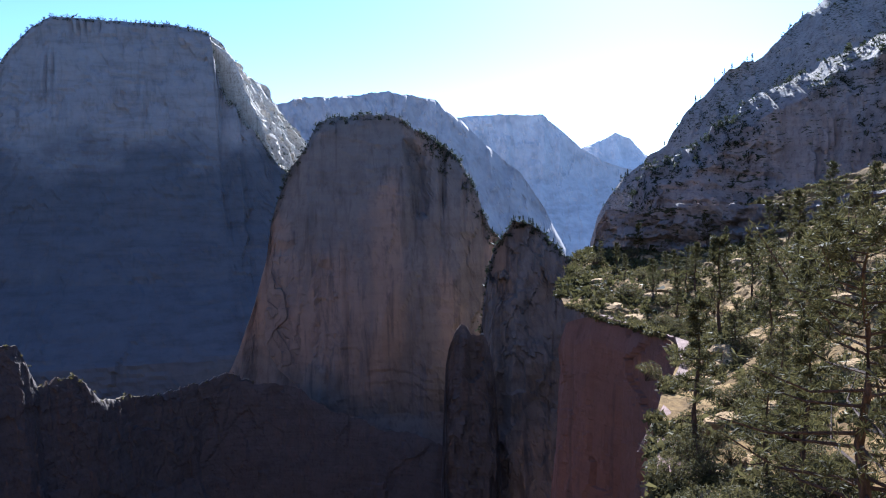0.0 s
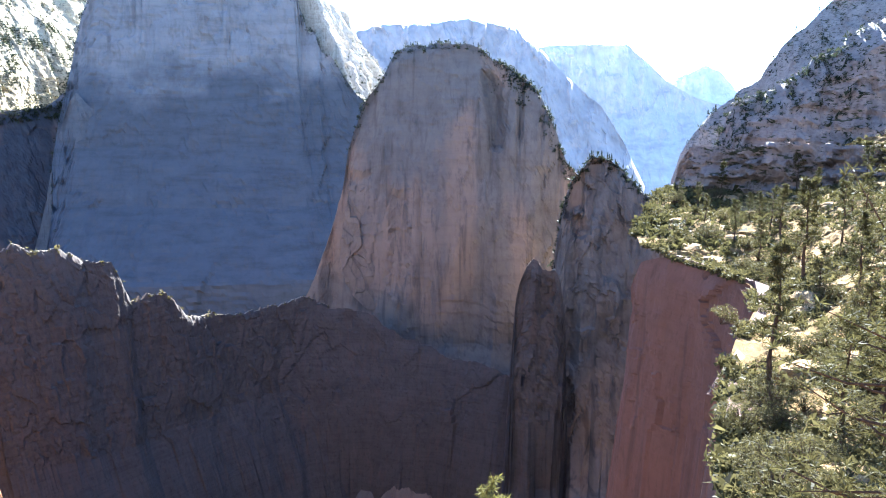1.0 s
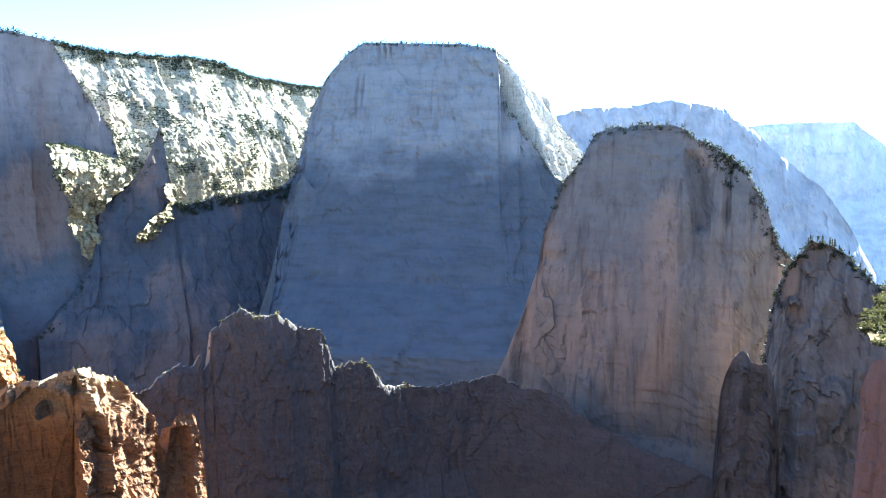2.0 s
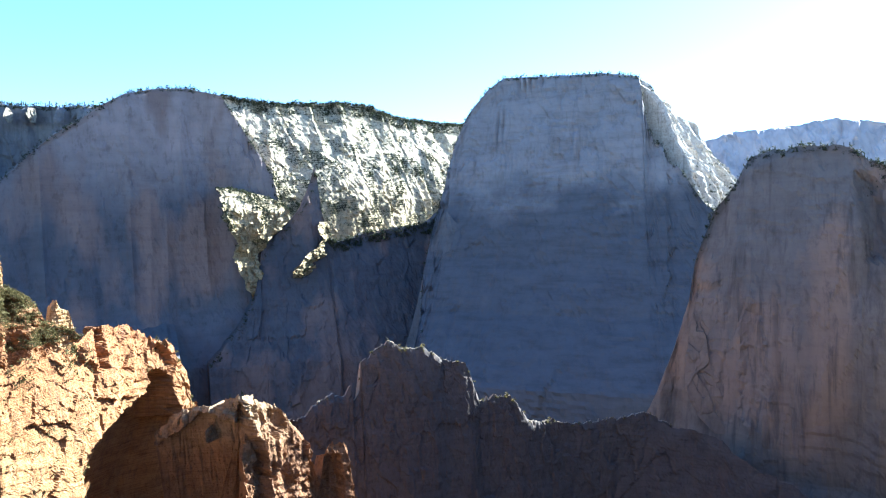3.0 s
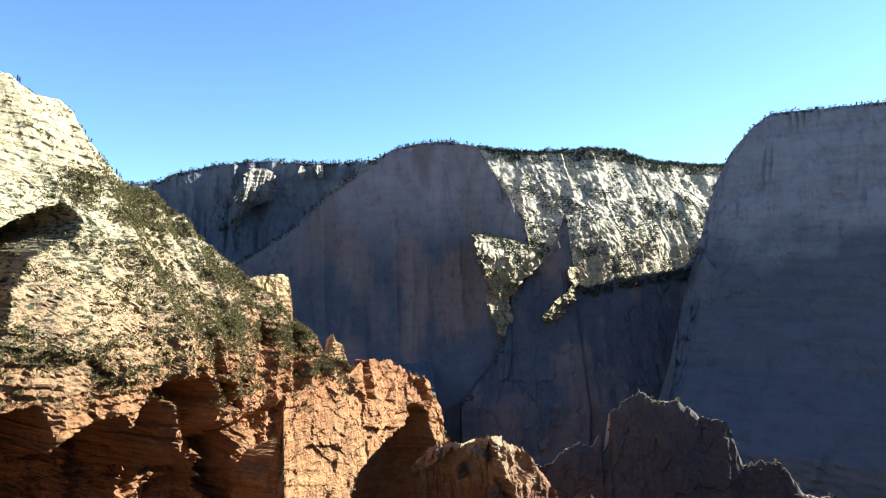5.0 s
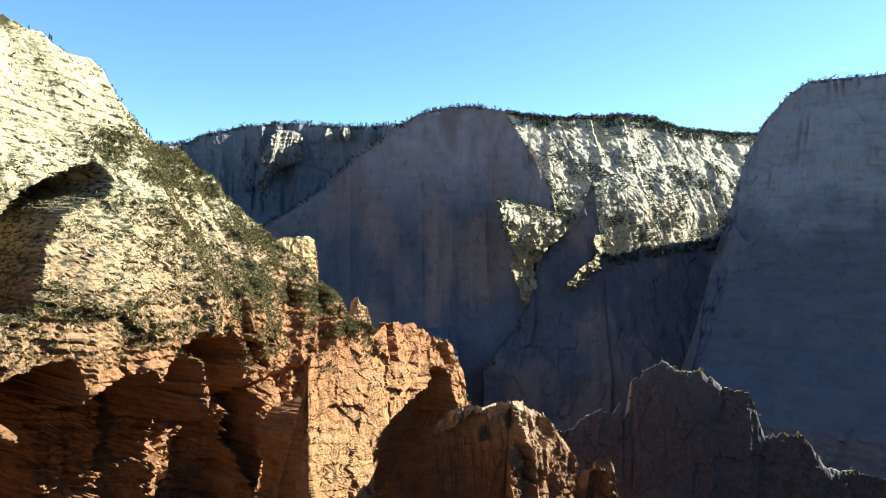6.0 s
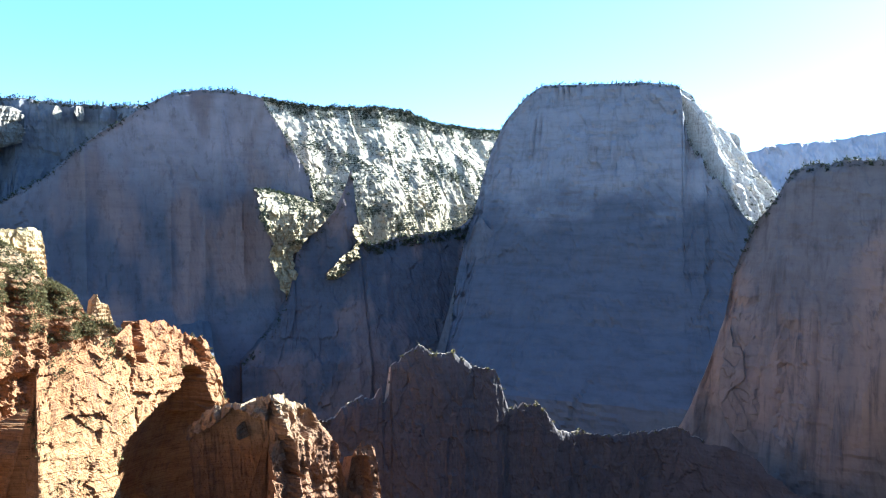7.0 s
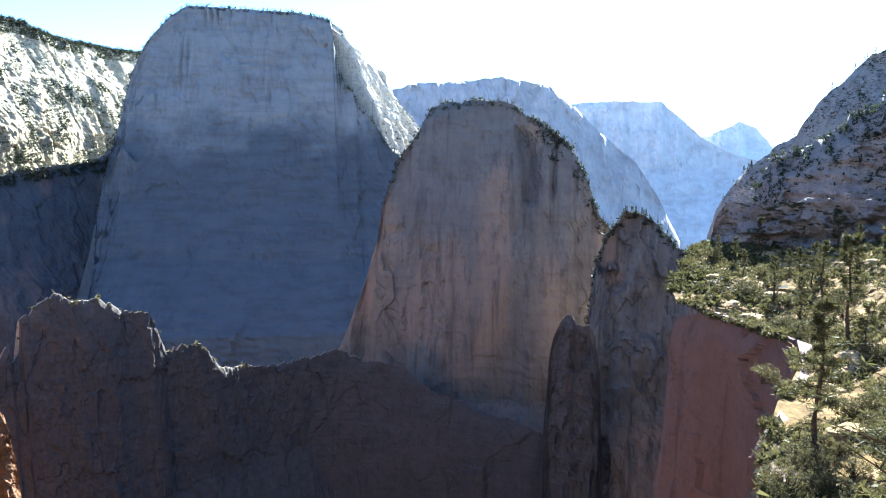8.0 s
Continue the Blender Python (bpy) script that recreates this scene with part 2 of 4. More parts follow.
def facets(u, v, seed):
    """Broken rock: each irregular cell is a tilted plane with an offset of its own."""
    iu, iv = np.floor(u), np.floor(v)
    near = np.full(u.shape, 9.0)
    value = np.zeros(u.shape)
    for i in (-1, 0, 1):
        for j in (-1, 0, 1):
            cu, cv = iu + i, iv + j
            lu, lv = u - cu - hashed(cu, cv, cu * 0 + seed), v - cv - hashed(cu, cv, cu * 0 + seed + 57)
            r = lu * lu + lv * lv
            g = hashed(cu, cv, cu * 0 + seed + 113)
            plane = (g - 0.5) * 1.3 + (hashed(cu, cv, cu * 0 + seed + 171) - 0.5) * 2.2 * lu + (hashed(cu, cv, cu * 0 + seed + 229) - 0.5) * 2.2 * lv
            value = np.where(r < near, plane, value)
            near = np.minimum(near, r)
    return value


def cloudy(x, y, z, octaves=5, gain=0.5):
    total, amp, norm = 0, 1.0, 0
    for o in range(octaves):
        f = 2.0 ** o
        total, norm = total + amp * lattice(x * f + 17.3 * o, y * f + 5.1 * o, z * f + 9.7 * o), norm + amp
        amp *= gain
    return total / norm


def mesh_object(name, verts, faces, material, smooth=False):
    me = bpy.data.meshes.new(name)
    me.from_pydata(np.asarray(verts).tolist(), [], faces)
    me.materials.append(material)
    if smooth:
        me.polygons.foreach_set("use_smooth", [True] * len(me.polygons))
    me.update()
    return new(name, me)


def grid_faces(rows, cols, start=0):
    i = np.arange(rows - 1)[:, None] * cols + np.arange(cols - 1)[None, :] + start
    return np.stack([i, i + 1, i + cols + 1, i + cols], -1).reshape(-1, 4).tolist()


def inside(b, e, outline, edge):
    """1 within the outline, 0 outside it, with an edge that many degrees wide."""
    near = np.full(b.shape, 1e9)
    odd = np.zeros(b.shape, dtype=bool)
    for (b1, e1), (b2, e2) in zip(outline, outline[1:] + outline[:1]):
        db, de = b2 - b1, e2 - e1
        k = np.clip(((b - b1) * db + (e - e1) * de) / (db * db + de * de), 0, 1)
        near = np.minimum(near, np.hypot(b - b1 - k * db, e - e1 - k * de))
        odd ^= ((e1 > e) != (e2 > e)) & (b < b1 + (e - e1) * db / (de if de else 1e-9))
    return np.clip(0.5 + np.where(odd, near, -near) / edge, 0, 1)


def massif(name, label, crest, face, back, material, step=4.0, rows=90, base=-320.0, block=8.0, cell=24.0, swell=14.0, wave=90.0,
           jag=2.0, seed=0, bench=0.0, category="cliff", smoothing=40.0, taper=0.0, dip=0.0, aspect=2.2, hollows=(), parts=0.66, top_stone=None, brow=(1.0, 0.0), rugged=(-1000.0, -999.0, 1.0, 1.0), tied=False, flute=None):
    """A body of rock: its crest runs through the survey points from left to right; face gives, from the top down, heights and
    how far the wall stands out there; back gives drops and distances behind the crest. block, cell: size of the jointed
    blocks; swell, wave: depth and width of the buttresses; jag: roughness of the crest; bench: depth of level ledges;
    taper: metres over which the ends close; dip: tilt of the ledges;
    hollows: depths as bearing and metres, two and two; softness of the edge in degrees, outline and ribs left standing, in bearing and rise;
    brow: drop and reach of a gentler slope under the crest;
    rugged: two heights, and how deep the joints are there;
    flute: depth, width and lowest height of upright grooves;
    tied: the whole wall keeps one slope, so that the lower parts of the crest stand farther out."""
    p = np.array([at(*c) for c in crest])
    length = np.concatenate([[0], np.cumsum(np.linalg.norm(np.diff(p, axis=0) * (1, 1, 0.3), axis=1))])
    s = np.linspace(0, length[-1], max(8, int(length[-1] / step)))
    line = np.stack([np.interp(s, length, p[:, i]) for i in range(3)], -1)
    w = max(1, int(smoothing / step))
    kernel = np.ones(2 * w + 1) / (2 * w + 1)
    soft = np.stack([np.convolve(np.pad(line[:, i], w, mode="reflect", reflect_type="odd"), kernel, "valid") for i in range(2)], -1)
    t = np.gradient(soft, axis=0)
    t /= np.linalg.norm(t, axis=1)[:, None] + 1e-9
    n = np.stack([t[:, 1], -t[:, 0]], -1)
    top = line[:, 2] + jag * cloudy(s / 40, s * 0 + seed, s * 0, 5, 0.65) * 1.6
    top = top + jag * (0.7 * facets(s / (step * 7), s * 0 + 0.5, seed + 301) + 0.4 * facets(s / (step * 2.6), s * 0 + 0.5, seed + 302))
    zs, outs = np.array(face)[:, 0][::-1], np.array(face)[:, 1][::-1]
    high = np.maximum(top, base + 4)
    knee = np.minimum(np.maximum(base, EYE.z - 0.45 * np.hypot(*line[:, :2].T)), high - 3)
    u = np.linspace(0, 1, rows)
    z = high - np.clip(u / 0.9, 0, 1)[:, None] * (high - knee) - np.clip(u * 10 - 9, 0, 1)[:, None] * (knee - base)
    out = np.interp(z, zs, outs) - np.interp(high * 0 + high.max() if tied else high, zs, outs)[None, :] + 0.12 * np.maximum(-z, 0)
    out += brow[1] * np.clip((high[None, :] - z) / brow[0], 0, 1)
    ss = np.broadcast_to(s, z.shape)
    fade = np.clip((high[None, :] - z) / min(14.0, 5.0 * step), 0, 1) ** 0.7
    # buttresses, joints and ledges
    d = swell * cloudy(ss / wave, z / (wave * 4.5), z * 0 + seed, 4)
    d += swell * 0.5 * (1 - 2 * np.abs(lattice(ss / (wave * 0.45), z / (wave * 2.5), z * 0 + seed + 31)))
    warp = cloudy(ss / cell, z / cell, z * 0 + seed + 7, 3) * 0.6
    for size, amp in ((2.6, 1.2), (1.0, 0.8), (0.42, 0.36), (0.19, 0.15)):
        d += np.interp(z, rugged[:2], rugged[2:]) * block * amp * facets(ss / (cell * size) + warp * 0.5, z / (cell * size * aspect) + warp * 0.5, seed * 7 + int(size * 100))
    if flute:
        deep, wide, low = flute
        groove = np.abs(lattice(ss / wide + 0.4 * lattice(ss / 60, z / 90, z * 0 + seed), z / (wide * 9), z * 0 + seed + 19)) * 2 - 0.7
        d += deep * groove * np.clip((z - low) / 60, 0, 1) * np.clip(0.5 + 1.6 * cloudy(ss / (wide * 7), z / (wide * 9), z * 0 + seed + 23, 2), 0, 1.3)
    if bench:
        q = (z + dip * ss) / (cell * 0.55) + cloudy(ss / 90, z / 60, z * 0 + seed, 4) * 2.2
        some = np.clip(0.5 + 1.2 * cloudy(ss / 50, z / 30, z * 0 + seed + 11, 3), 0, 1)
        d -= bench * some * (np.clip((q - np.floor(q)) * 1.6, 0, 1) ** 2 - 0.4)
    d += block * 0.5 * cloudy(ss / (cell * 0.35), z / (cell * 0.35), z * 0 + seed + 3, 4, 0.6)
    ends = np.ones(len(s)) if not taper else np.clip(np.minimum(s, s[-1] - s) / taper, 0.04, 1)
    out = np.maximum(out * (0.4 + 0.6 * ends)[None, :] + d * fade, -6)
    if hollows:
        x, y = line[None, :, 0] + n[None, :, 0] * out, line[None, :, 1] + n[None, :, 1] * out
        b = np.degrees(np.arctan2(-x, y)) + 0.34 * cloudy(ss / 6, z / 6, z * 0 + seed + 2, 4, 0.7)
        e = np.degrees(np.arctan2(z - EYE.z, np.hypot(x, y))) + 0.34 * cloudy(ss / 6, z / 6, z * 0 + seed + 8, 4, 0.7)
        for depth, soft_edge, outline, ribs in hollows:
            cut = inside(b, e, outline, soft_edge)
            for rib in ribs:
                cut = cut * (1 - inside(b, e, rib, soft_edge))
            out = out - np.interp(b, depth[::2], depth[1::2]) * cut
    front = np.stack([line[None, :, 0] + n[None, :, 0] * out, line[None, :, 1] + n[None, :, 1] * out, z], -1)
    drops, aways = np.array(back)[:, 0], np.array(back)[:, 1]
    k = np.linspace(1, 0, 26)[:-1] ** 1.6
    run = k * aways[-1]
    bz = high[None, :] - np.interp(run, aways, drops)[:, None]
    bz = np.maximum(bz, base - 2) + 3 * jag * cloudy(ss[:25] / 70, run[:, None] / 70 + ss[:25] * 0, ss[:25] * 0 + seed, 4) * np.clip(run / 60, 0, 1)[:, None]
    rough = np.clip(run / 5, 0, 1)[:, None] * min(block, 5.0)
    rr = run[:, None] + ss[:25] * 0
    bz = bz + rough * (0.7 * facets(ss[:25] / 11, rr / 11, seed + 401) + 0.4 * facets(ss[:25] / 4, rr / 4, seed + 402)) - 0.3 * rough
    rear = np.stack([line[None, :, 0] - n[None, :, 0] * run[:, None] * ends, line[None, :, 1] - n[None, :, 1] * run[:, None] * ends, bz], -1)
    grid = np.concatenate([rear, front])
    r, c = grid.shape[:2]
    label_kind = "structure" if name.startswith("backdrop") else ""
    thing = new(name)
    thing.location = (*line[:, :2].mean(0), base)
    tagged(thing, label, category, kind=label_kind)
    cut = len(rear) + int(rows * parts)
    for piece, r1, r2 in (("summit", 0, len(rear) + 1), ("cliff_face", len(rear), cut + 1), ("lower_slope", cut, r)):
        sub = grid[r1:r2].reshape(-1, 3)
        faces = grid_faces(r2 - r1, c)
        if piece == "summit":
            for col in (0, c - 1):
                faces.append([len(sub) + row for row in range(r)][::-1 if col else 1])
                sub = np.concatenate([sub, grid[:, col]])
        # top_stone paints the summit lighter, as if sunlit
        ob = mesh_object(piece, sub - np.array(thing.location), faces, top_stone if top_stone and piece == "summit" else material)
        ob.parent = thing
    return grid[len(rear):]


def wedge(name, label, rows, away, lean, material, seed, block=5.0, cell=20.0, rag=0.25, flute=0.0):
    """A rib of rock that stands out of a wall with its broad side turned to the sun. rows, from the top down: rise, left
    bearing, right bearing and distance of the wall there; lean: metres it stands out per metre of width."""
    r = np.array(rows)
    n, m = 90, 80
    e = np.linspace(r[0, 0], r[-1, 0], n)
    left, right, wall = (np.interp(-e, -r[:, 0], r[:, i]) for i in (1, 2, 3))
    ragged = rag * cloudy(e * 2.2, e * 0 + seed, e * 0, 4, 0.7)
    other = rag * cloudy(e * 2.2, e * 0 + seed + 9, e * 0, 4, 0.7)
    u = np.linspace(0, 1, m)[None, :]
    az = (left + ragged)[:, None] * (1 - u) + (right + other)[:, None] * u
    wide = np.radians(np.maximum(left - right, 0.2)) * away
    el = np.broadcast_to(e[:, None], az.shape)
    s, z = np.radians(az) * away, np.radians(el) * away
    d = wall[:, None] - lean * wide[:, None] * (1 - u)
    warp = cloudy(s / cell, z / cell, z * 0 + seed, 3)
    for size, amp in ((2.2, 1.2), (0.9, 0.9), (0.4, 0.5)):
        d = d + block * amp * facets(s / (cell * size) + warp * 0.5, z / (cell * size * 1.6) + warp * 0.5, seed * 5 + int(size * 10))
    d = d + flute * (np.abs(lattice(s / 11 + z / 50, z / 160, z * 0 + seed)) * 2 - 0.7)
    d = d + block * 1.5 * cloudy(s / 30, z / 60, z * 0 + seed + 4, 4)
    az, el, d = (np.pad(q, 1, mode="edge") for q in (az, el, d))
    deep = np.pad(wall, 1, mode="edge") + 45
    d[0], d[-1] = deep[0], deep[-1]
    d[:, 0] = d[:, -1] = deep
    b = np.radians(az)
    verts = np.stack([EYE.x - np.sin(b) * d, EYE.y + np.cos(b) * d, EYE.z + np.tan(np.radians(el)) * d], -1).reshape(-1, 3)
    thing = new(name)
    thing.location = verts.mean(0)
    tagged(thing, label, "cliff")
    ob = mesh_object("cliff_face", verts - np.array(thing.location), grid_faces(*az.shape), material)
    ob.parent = thing
    return verts.reshape(*az.shape, 3)[1:-1, 1:-1]


# ---- the land ----
def ground():
    n, half = 121, 4800.0
    g = np.linspace(-half, half, n)
    x, y = np.meshgrid(g, g)
    z = 8 * cloudy(x / 300, y / 300, x * 0, 4) - 322
    ob = mesh_object("ground", np.stack([x, y, z], -1).reshape(-1, 3), grid_faces(n, n), M_FLOOR, True)
    tagged(ob, "wooded canyon floor of dusty brown soil and scrub", "ground", kind="structure")


ground()

MESA = [(0, 0), (6, 40), (10, 350), (80, 480), (330, 620)]
FIN = [(0, 0), (4, 8), (60, 40), (330, 160)]
HUMP = [(0, 0), (10, 40), (60, 160), (300, 420)]

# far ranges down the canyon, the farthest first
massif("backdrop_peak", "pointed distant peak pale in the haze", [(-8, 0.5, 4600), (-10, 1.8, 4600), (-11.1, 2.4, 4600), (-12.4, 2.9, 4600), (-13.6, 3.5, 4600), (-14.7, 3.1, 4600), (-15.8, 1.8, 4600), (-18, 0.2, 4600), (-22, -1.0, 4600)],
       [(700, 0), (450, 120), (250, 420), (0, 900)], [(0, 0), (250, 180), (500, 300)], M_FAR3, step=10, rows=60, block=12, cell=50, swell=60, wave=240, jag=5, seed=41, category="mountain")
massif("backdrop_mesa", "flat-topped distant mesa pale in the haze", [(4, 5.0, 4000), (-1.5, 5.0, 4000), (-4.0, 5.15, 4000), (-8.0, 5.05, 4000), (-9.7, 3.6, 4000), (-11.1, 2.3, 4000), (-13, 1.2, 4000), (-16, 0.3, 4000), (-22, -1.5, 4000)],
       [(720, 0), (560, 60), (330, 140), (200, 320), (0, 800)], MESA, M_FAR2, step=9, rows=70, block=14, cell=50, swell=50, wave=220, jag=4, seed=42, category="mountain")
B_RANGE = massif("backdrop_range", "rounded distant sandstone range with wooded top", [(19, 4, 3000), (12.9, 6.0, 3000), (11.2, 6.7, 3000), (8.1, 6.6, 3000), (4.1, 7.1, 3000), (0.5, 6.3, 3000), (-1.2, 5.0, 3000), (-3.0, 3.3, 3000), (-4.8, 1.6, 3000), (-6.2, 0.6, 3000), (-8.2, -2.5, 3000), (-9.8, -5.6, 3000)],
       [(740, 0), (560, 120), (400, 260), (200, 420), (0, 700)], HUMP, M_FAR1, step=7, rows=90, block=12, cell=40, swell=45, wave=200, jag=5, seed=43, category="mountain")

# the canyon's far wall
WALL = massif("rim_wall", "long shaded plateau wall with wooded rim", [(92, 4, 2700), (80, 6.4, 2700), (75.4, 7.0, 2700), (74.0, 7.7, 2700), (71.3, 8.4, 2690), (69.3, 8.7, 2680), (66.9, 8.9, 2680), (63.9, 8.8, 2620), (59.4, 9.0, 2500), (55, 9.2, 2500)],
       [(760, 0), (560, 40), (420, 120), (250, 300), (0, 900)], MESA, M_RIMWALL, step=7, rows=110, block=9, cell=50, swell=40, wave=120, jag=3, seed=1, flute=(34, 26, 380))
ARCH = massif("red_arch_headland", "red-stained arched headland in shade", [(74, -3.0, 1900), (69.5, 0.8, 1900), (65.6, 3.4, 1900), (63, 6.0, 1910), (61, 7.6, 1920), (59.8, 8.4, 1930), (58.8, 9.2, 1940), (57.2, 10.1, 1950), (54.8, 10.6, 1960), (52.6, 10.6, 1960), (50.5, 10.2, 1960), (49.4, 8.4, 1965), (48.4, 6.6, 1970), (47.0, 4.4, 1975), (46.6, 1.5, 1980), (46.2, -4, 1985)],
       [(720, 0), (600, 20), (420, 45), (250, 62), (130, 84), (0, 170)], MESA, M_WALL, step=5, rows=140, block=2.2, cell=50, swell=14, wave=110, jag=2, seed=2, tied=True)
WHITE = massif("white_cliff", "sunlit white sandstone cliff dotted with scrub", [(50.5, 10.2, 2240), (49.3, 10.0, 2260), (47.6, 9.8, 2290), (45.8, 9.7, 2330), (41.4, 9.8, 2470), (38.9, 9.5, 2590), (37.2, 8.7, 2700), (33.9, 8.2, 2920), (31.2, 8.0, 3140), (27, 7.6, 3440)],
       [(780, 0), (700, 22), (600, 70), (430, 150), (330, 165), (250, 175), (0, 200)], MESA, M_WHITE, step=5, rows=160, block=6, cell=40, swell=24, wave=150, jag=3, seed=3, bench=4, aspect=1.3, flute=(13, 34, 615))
# Crest drawn along the white cliff's shadow edge: shade put into shape and colour.
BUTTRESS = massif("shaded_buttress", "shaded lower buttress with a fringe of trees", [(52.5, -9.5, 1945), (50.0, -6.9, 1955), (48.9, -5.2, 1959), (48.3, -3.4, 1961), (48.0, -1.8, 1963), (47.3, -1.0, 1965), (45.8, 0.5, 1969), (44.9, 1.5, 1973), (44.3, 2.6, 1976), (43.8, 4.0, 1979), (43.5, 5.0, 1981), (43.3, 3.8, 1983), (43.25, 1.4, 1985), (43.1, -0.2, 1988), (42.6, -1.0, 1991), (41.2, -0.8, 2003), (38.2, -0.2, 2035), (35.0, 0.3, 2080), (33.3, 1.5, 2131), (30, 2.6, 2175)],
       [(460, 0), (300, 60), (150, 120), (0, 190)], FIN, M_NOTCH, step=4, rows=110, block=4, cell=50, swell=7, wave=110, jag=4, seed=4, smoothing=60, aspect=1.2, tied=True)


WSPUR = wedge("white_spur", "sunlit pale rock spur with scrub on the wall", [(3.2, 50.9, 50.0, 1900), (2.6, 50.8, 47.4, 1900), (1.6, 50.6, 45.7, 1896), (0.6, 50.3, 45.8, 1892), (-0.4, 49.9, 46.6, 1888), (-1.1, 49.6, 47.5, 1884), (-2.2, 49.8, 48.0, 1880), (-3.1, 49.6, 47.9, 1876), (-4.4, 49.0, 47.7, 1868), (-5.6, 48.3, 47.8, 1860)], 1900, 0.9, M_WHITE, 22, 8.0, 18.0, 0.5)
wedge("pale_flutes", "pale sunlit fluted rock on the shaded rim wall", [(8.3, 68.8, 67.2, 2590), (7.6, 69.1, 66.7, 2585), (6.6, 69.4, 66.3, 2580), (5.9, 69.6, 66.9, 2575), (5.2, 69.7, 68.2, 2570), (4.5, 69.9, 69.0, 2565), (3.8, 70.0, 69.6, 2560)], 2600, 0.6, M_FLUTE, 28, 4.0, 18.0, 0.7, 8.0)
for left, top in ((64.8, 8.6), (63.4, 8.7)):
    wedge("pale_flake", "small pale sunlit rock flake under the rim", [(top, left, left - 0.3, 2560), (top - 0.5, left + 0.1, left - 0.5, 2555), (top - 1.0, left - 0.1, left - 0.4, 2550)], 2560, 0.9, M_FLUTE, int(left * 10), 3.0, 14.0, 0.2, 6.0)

def reach(grid, bearing, rise):
    """How far the rock of a wall lies along the ground at a bearing and rise."""
    flat = grid.reshape(-1, 3) - np.array(EYE)
    away = np.hypot(flat[:, 0], flat[:, 1])
    miss = np.hypot(np.degrees(np.arctan2(-flat[:, 0], flat[:, 1])) - bearing, np.degrees(np.arctan2(flat[:, 2], away)) - rise)
    return float(away[miss < miss.min() + 0.15].min())


def lit_patch(name, label, grid, rows, material, seed, lean=0.9, block=4.0, rag=0.15):
    """A rib on a given wall, with its broad side to the sun; rows: rise, left and right bearing."""
    full = [(e, b1, b2, reach(grid, (b1 + b2) / 2, e)) for e, b1, b2 in rows]
    return wedge(name, label, full, full[0][3], lean, material, seed, block, 18.0, rag)


# White stone for the sunlit streak that crosses the dark buttress.
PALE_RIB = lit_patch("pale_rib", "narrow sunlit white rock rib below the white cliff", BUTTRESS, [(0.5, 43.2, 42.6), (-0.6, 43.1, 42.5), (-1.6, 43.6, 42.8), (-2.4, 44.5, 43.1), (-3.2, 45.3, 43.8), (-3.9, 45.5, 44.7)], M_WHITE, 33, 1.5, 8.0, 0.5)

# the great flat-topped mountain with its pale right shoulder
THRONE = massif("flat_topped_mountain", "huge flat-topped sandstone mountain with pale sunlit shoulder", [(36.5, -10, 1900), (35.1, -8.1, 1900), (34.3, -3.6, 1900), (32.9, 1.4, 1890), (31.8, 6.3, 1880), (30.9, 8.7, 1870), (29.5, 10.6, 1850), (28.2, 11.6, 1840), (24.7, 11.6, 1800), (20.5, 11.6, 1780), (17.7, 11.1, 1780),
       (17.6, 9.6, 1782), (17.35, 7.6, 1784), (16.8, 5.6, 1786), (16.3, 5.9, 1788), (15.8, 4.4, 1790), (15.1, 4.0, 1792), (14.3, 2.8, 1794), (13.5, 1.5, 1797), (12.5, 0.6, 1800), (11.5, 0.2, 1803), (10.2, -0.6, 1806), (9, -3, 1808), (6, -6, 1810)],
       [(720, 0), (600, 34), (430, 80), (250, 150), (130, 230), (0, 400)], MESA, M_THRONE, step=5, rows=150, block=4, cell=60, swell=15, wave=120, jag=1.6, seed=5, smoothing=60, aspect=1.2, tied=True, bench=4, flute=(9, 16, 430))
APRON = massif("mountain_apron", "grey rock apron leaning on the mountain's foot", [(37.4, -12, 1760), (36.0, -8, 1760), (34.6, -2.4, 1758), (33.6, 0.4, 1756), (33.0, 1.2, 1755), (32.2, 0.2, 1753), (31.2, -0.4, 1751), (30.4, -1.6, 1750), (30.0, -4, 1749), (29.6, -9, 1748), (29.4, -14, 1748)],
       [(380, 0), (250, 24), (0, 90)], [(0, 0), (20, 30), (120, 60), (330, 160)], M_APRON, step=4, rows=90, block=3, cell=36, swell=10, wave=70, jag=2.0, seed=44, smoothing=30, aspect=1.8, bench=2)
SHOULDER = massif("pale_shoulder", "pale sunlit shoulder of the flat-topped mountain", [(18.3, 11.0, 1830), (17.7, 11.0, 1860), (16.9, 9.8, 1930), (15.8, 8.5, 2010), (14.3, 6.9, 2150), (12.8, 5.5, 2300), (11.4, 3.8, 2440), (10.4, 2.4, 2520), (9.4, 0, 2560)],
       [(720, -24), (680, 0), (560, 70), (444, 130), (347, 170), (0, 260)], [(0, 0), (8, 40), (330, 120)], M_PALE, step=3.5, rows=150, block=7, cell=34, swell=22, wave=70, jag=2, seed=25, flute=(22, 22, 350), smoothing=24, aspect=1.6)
# Added ridge, hidden by the tower; it keeps sun off the mountain's foot.
SUN_BLOCK = massif("sun_block_ridge", "added ridge hidden behind the tower to block the sun", [(12.6, -1.5, 1700), (12.2, 0.4, 1700), (11, 2.2, 1700), (9.9, 4.3, 1700), (8.9, 4.8, 1690), (6, 5.0, 1680), (3.6, 4.8, 1680), (2, 3.9, 1680), (-1, 1.2, 1680), (-3, -2.8, 1680), (-4, -7, 1680)],
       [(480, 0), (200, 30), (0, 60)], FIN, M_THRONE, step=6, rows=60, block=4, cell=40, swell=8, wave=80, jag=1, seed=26)

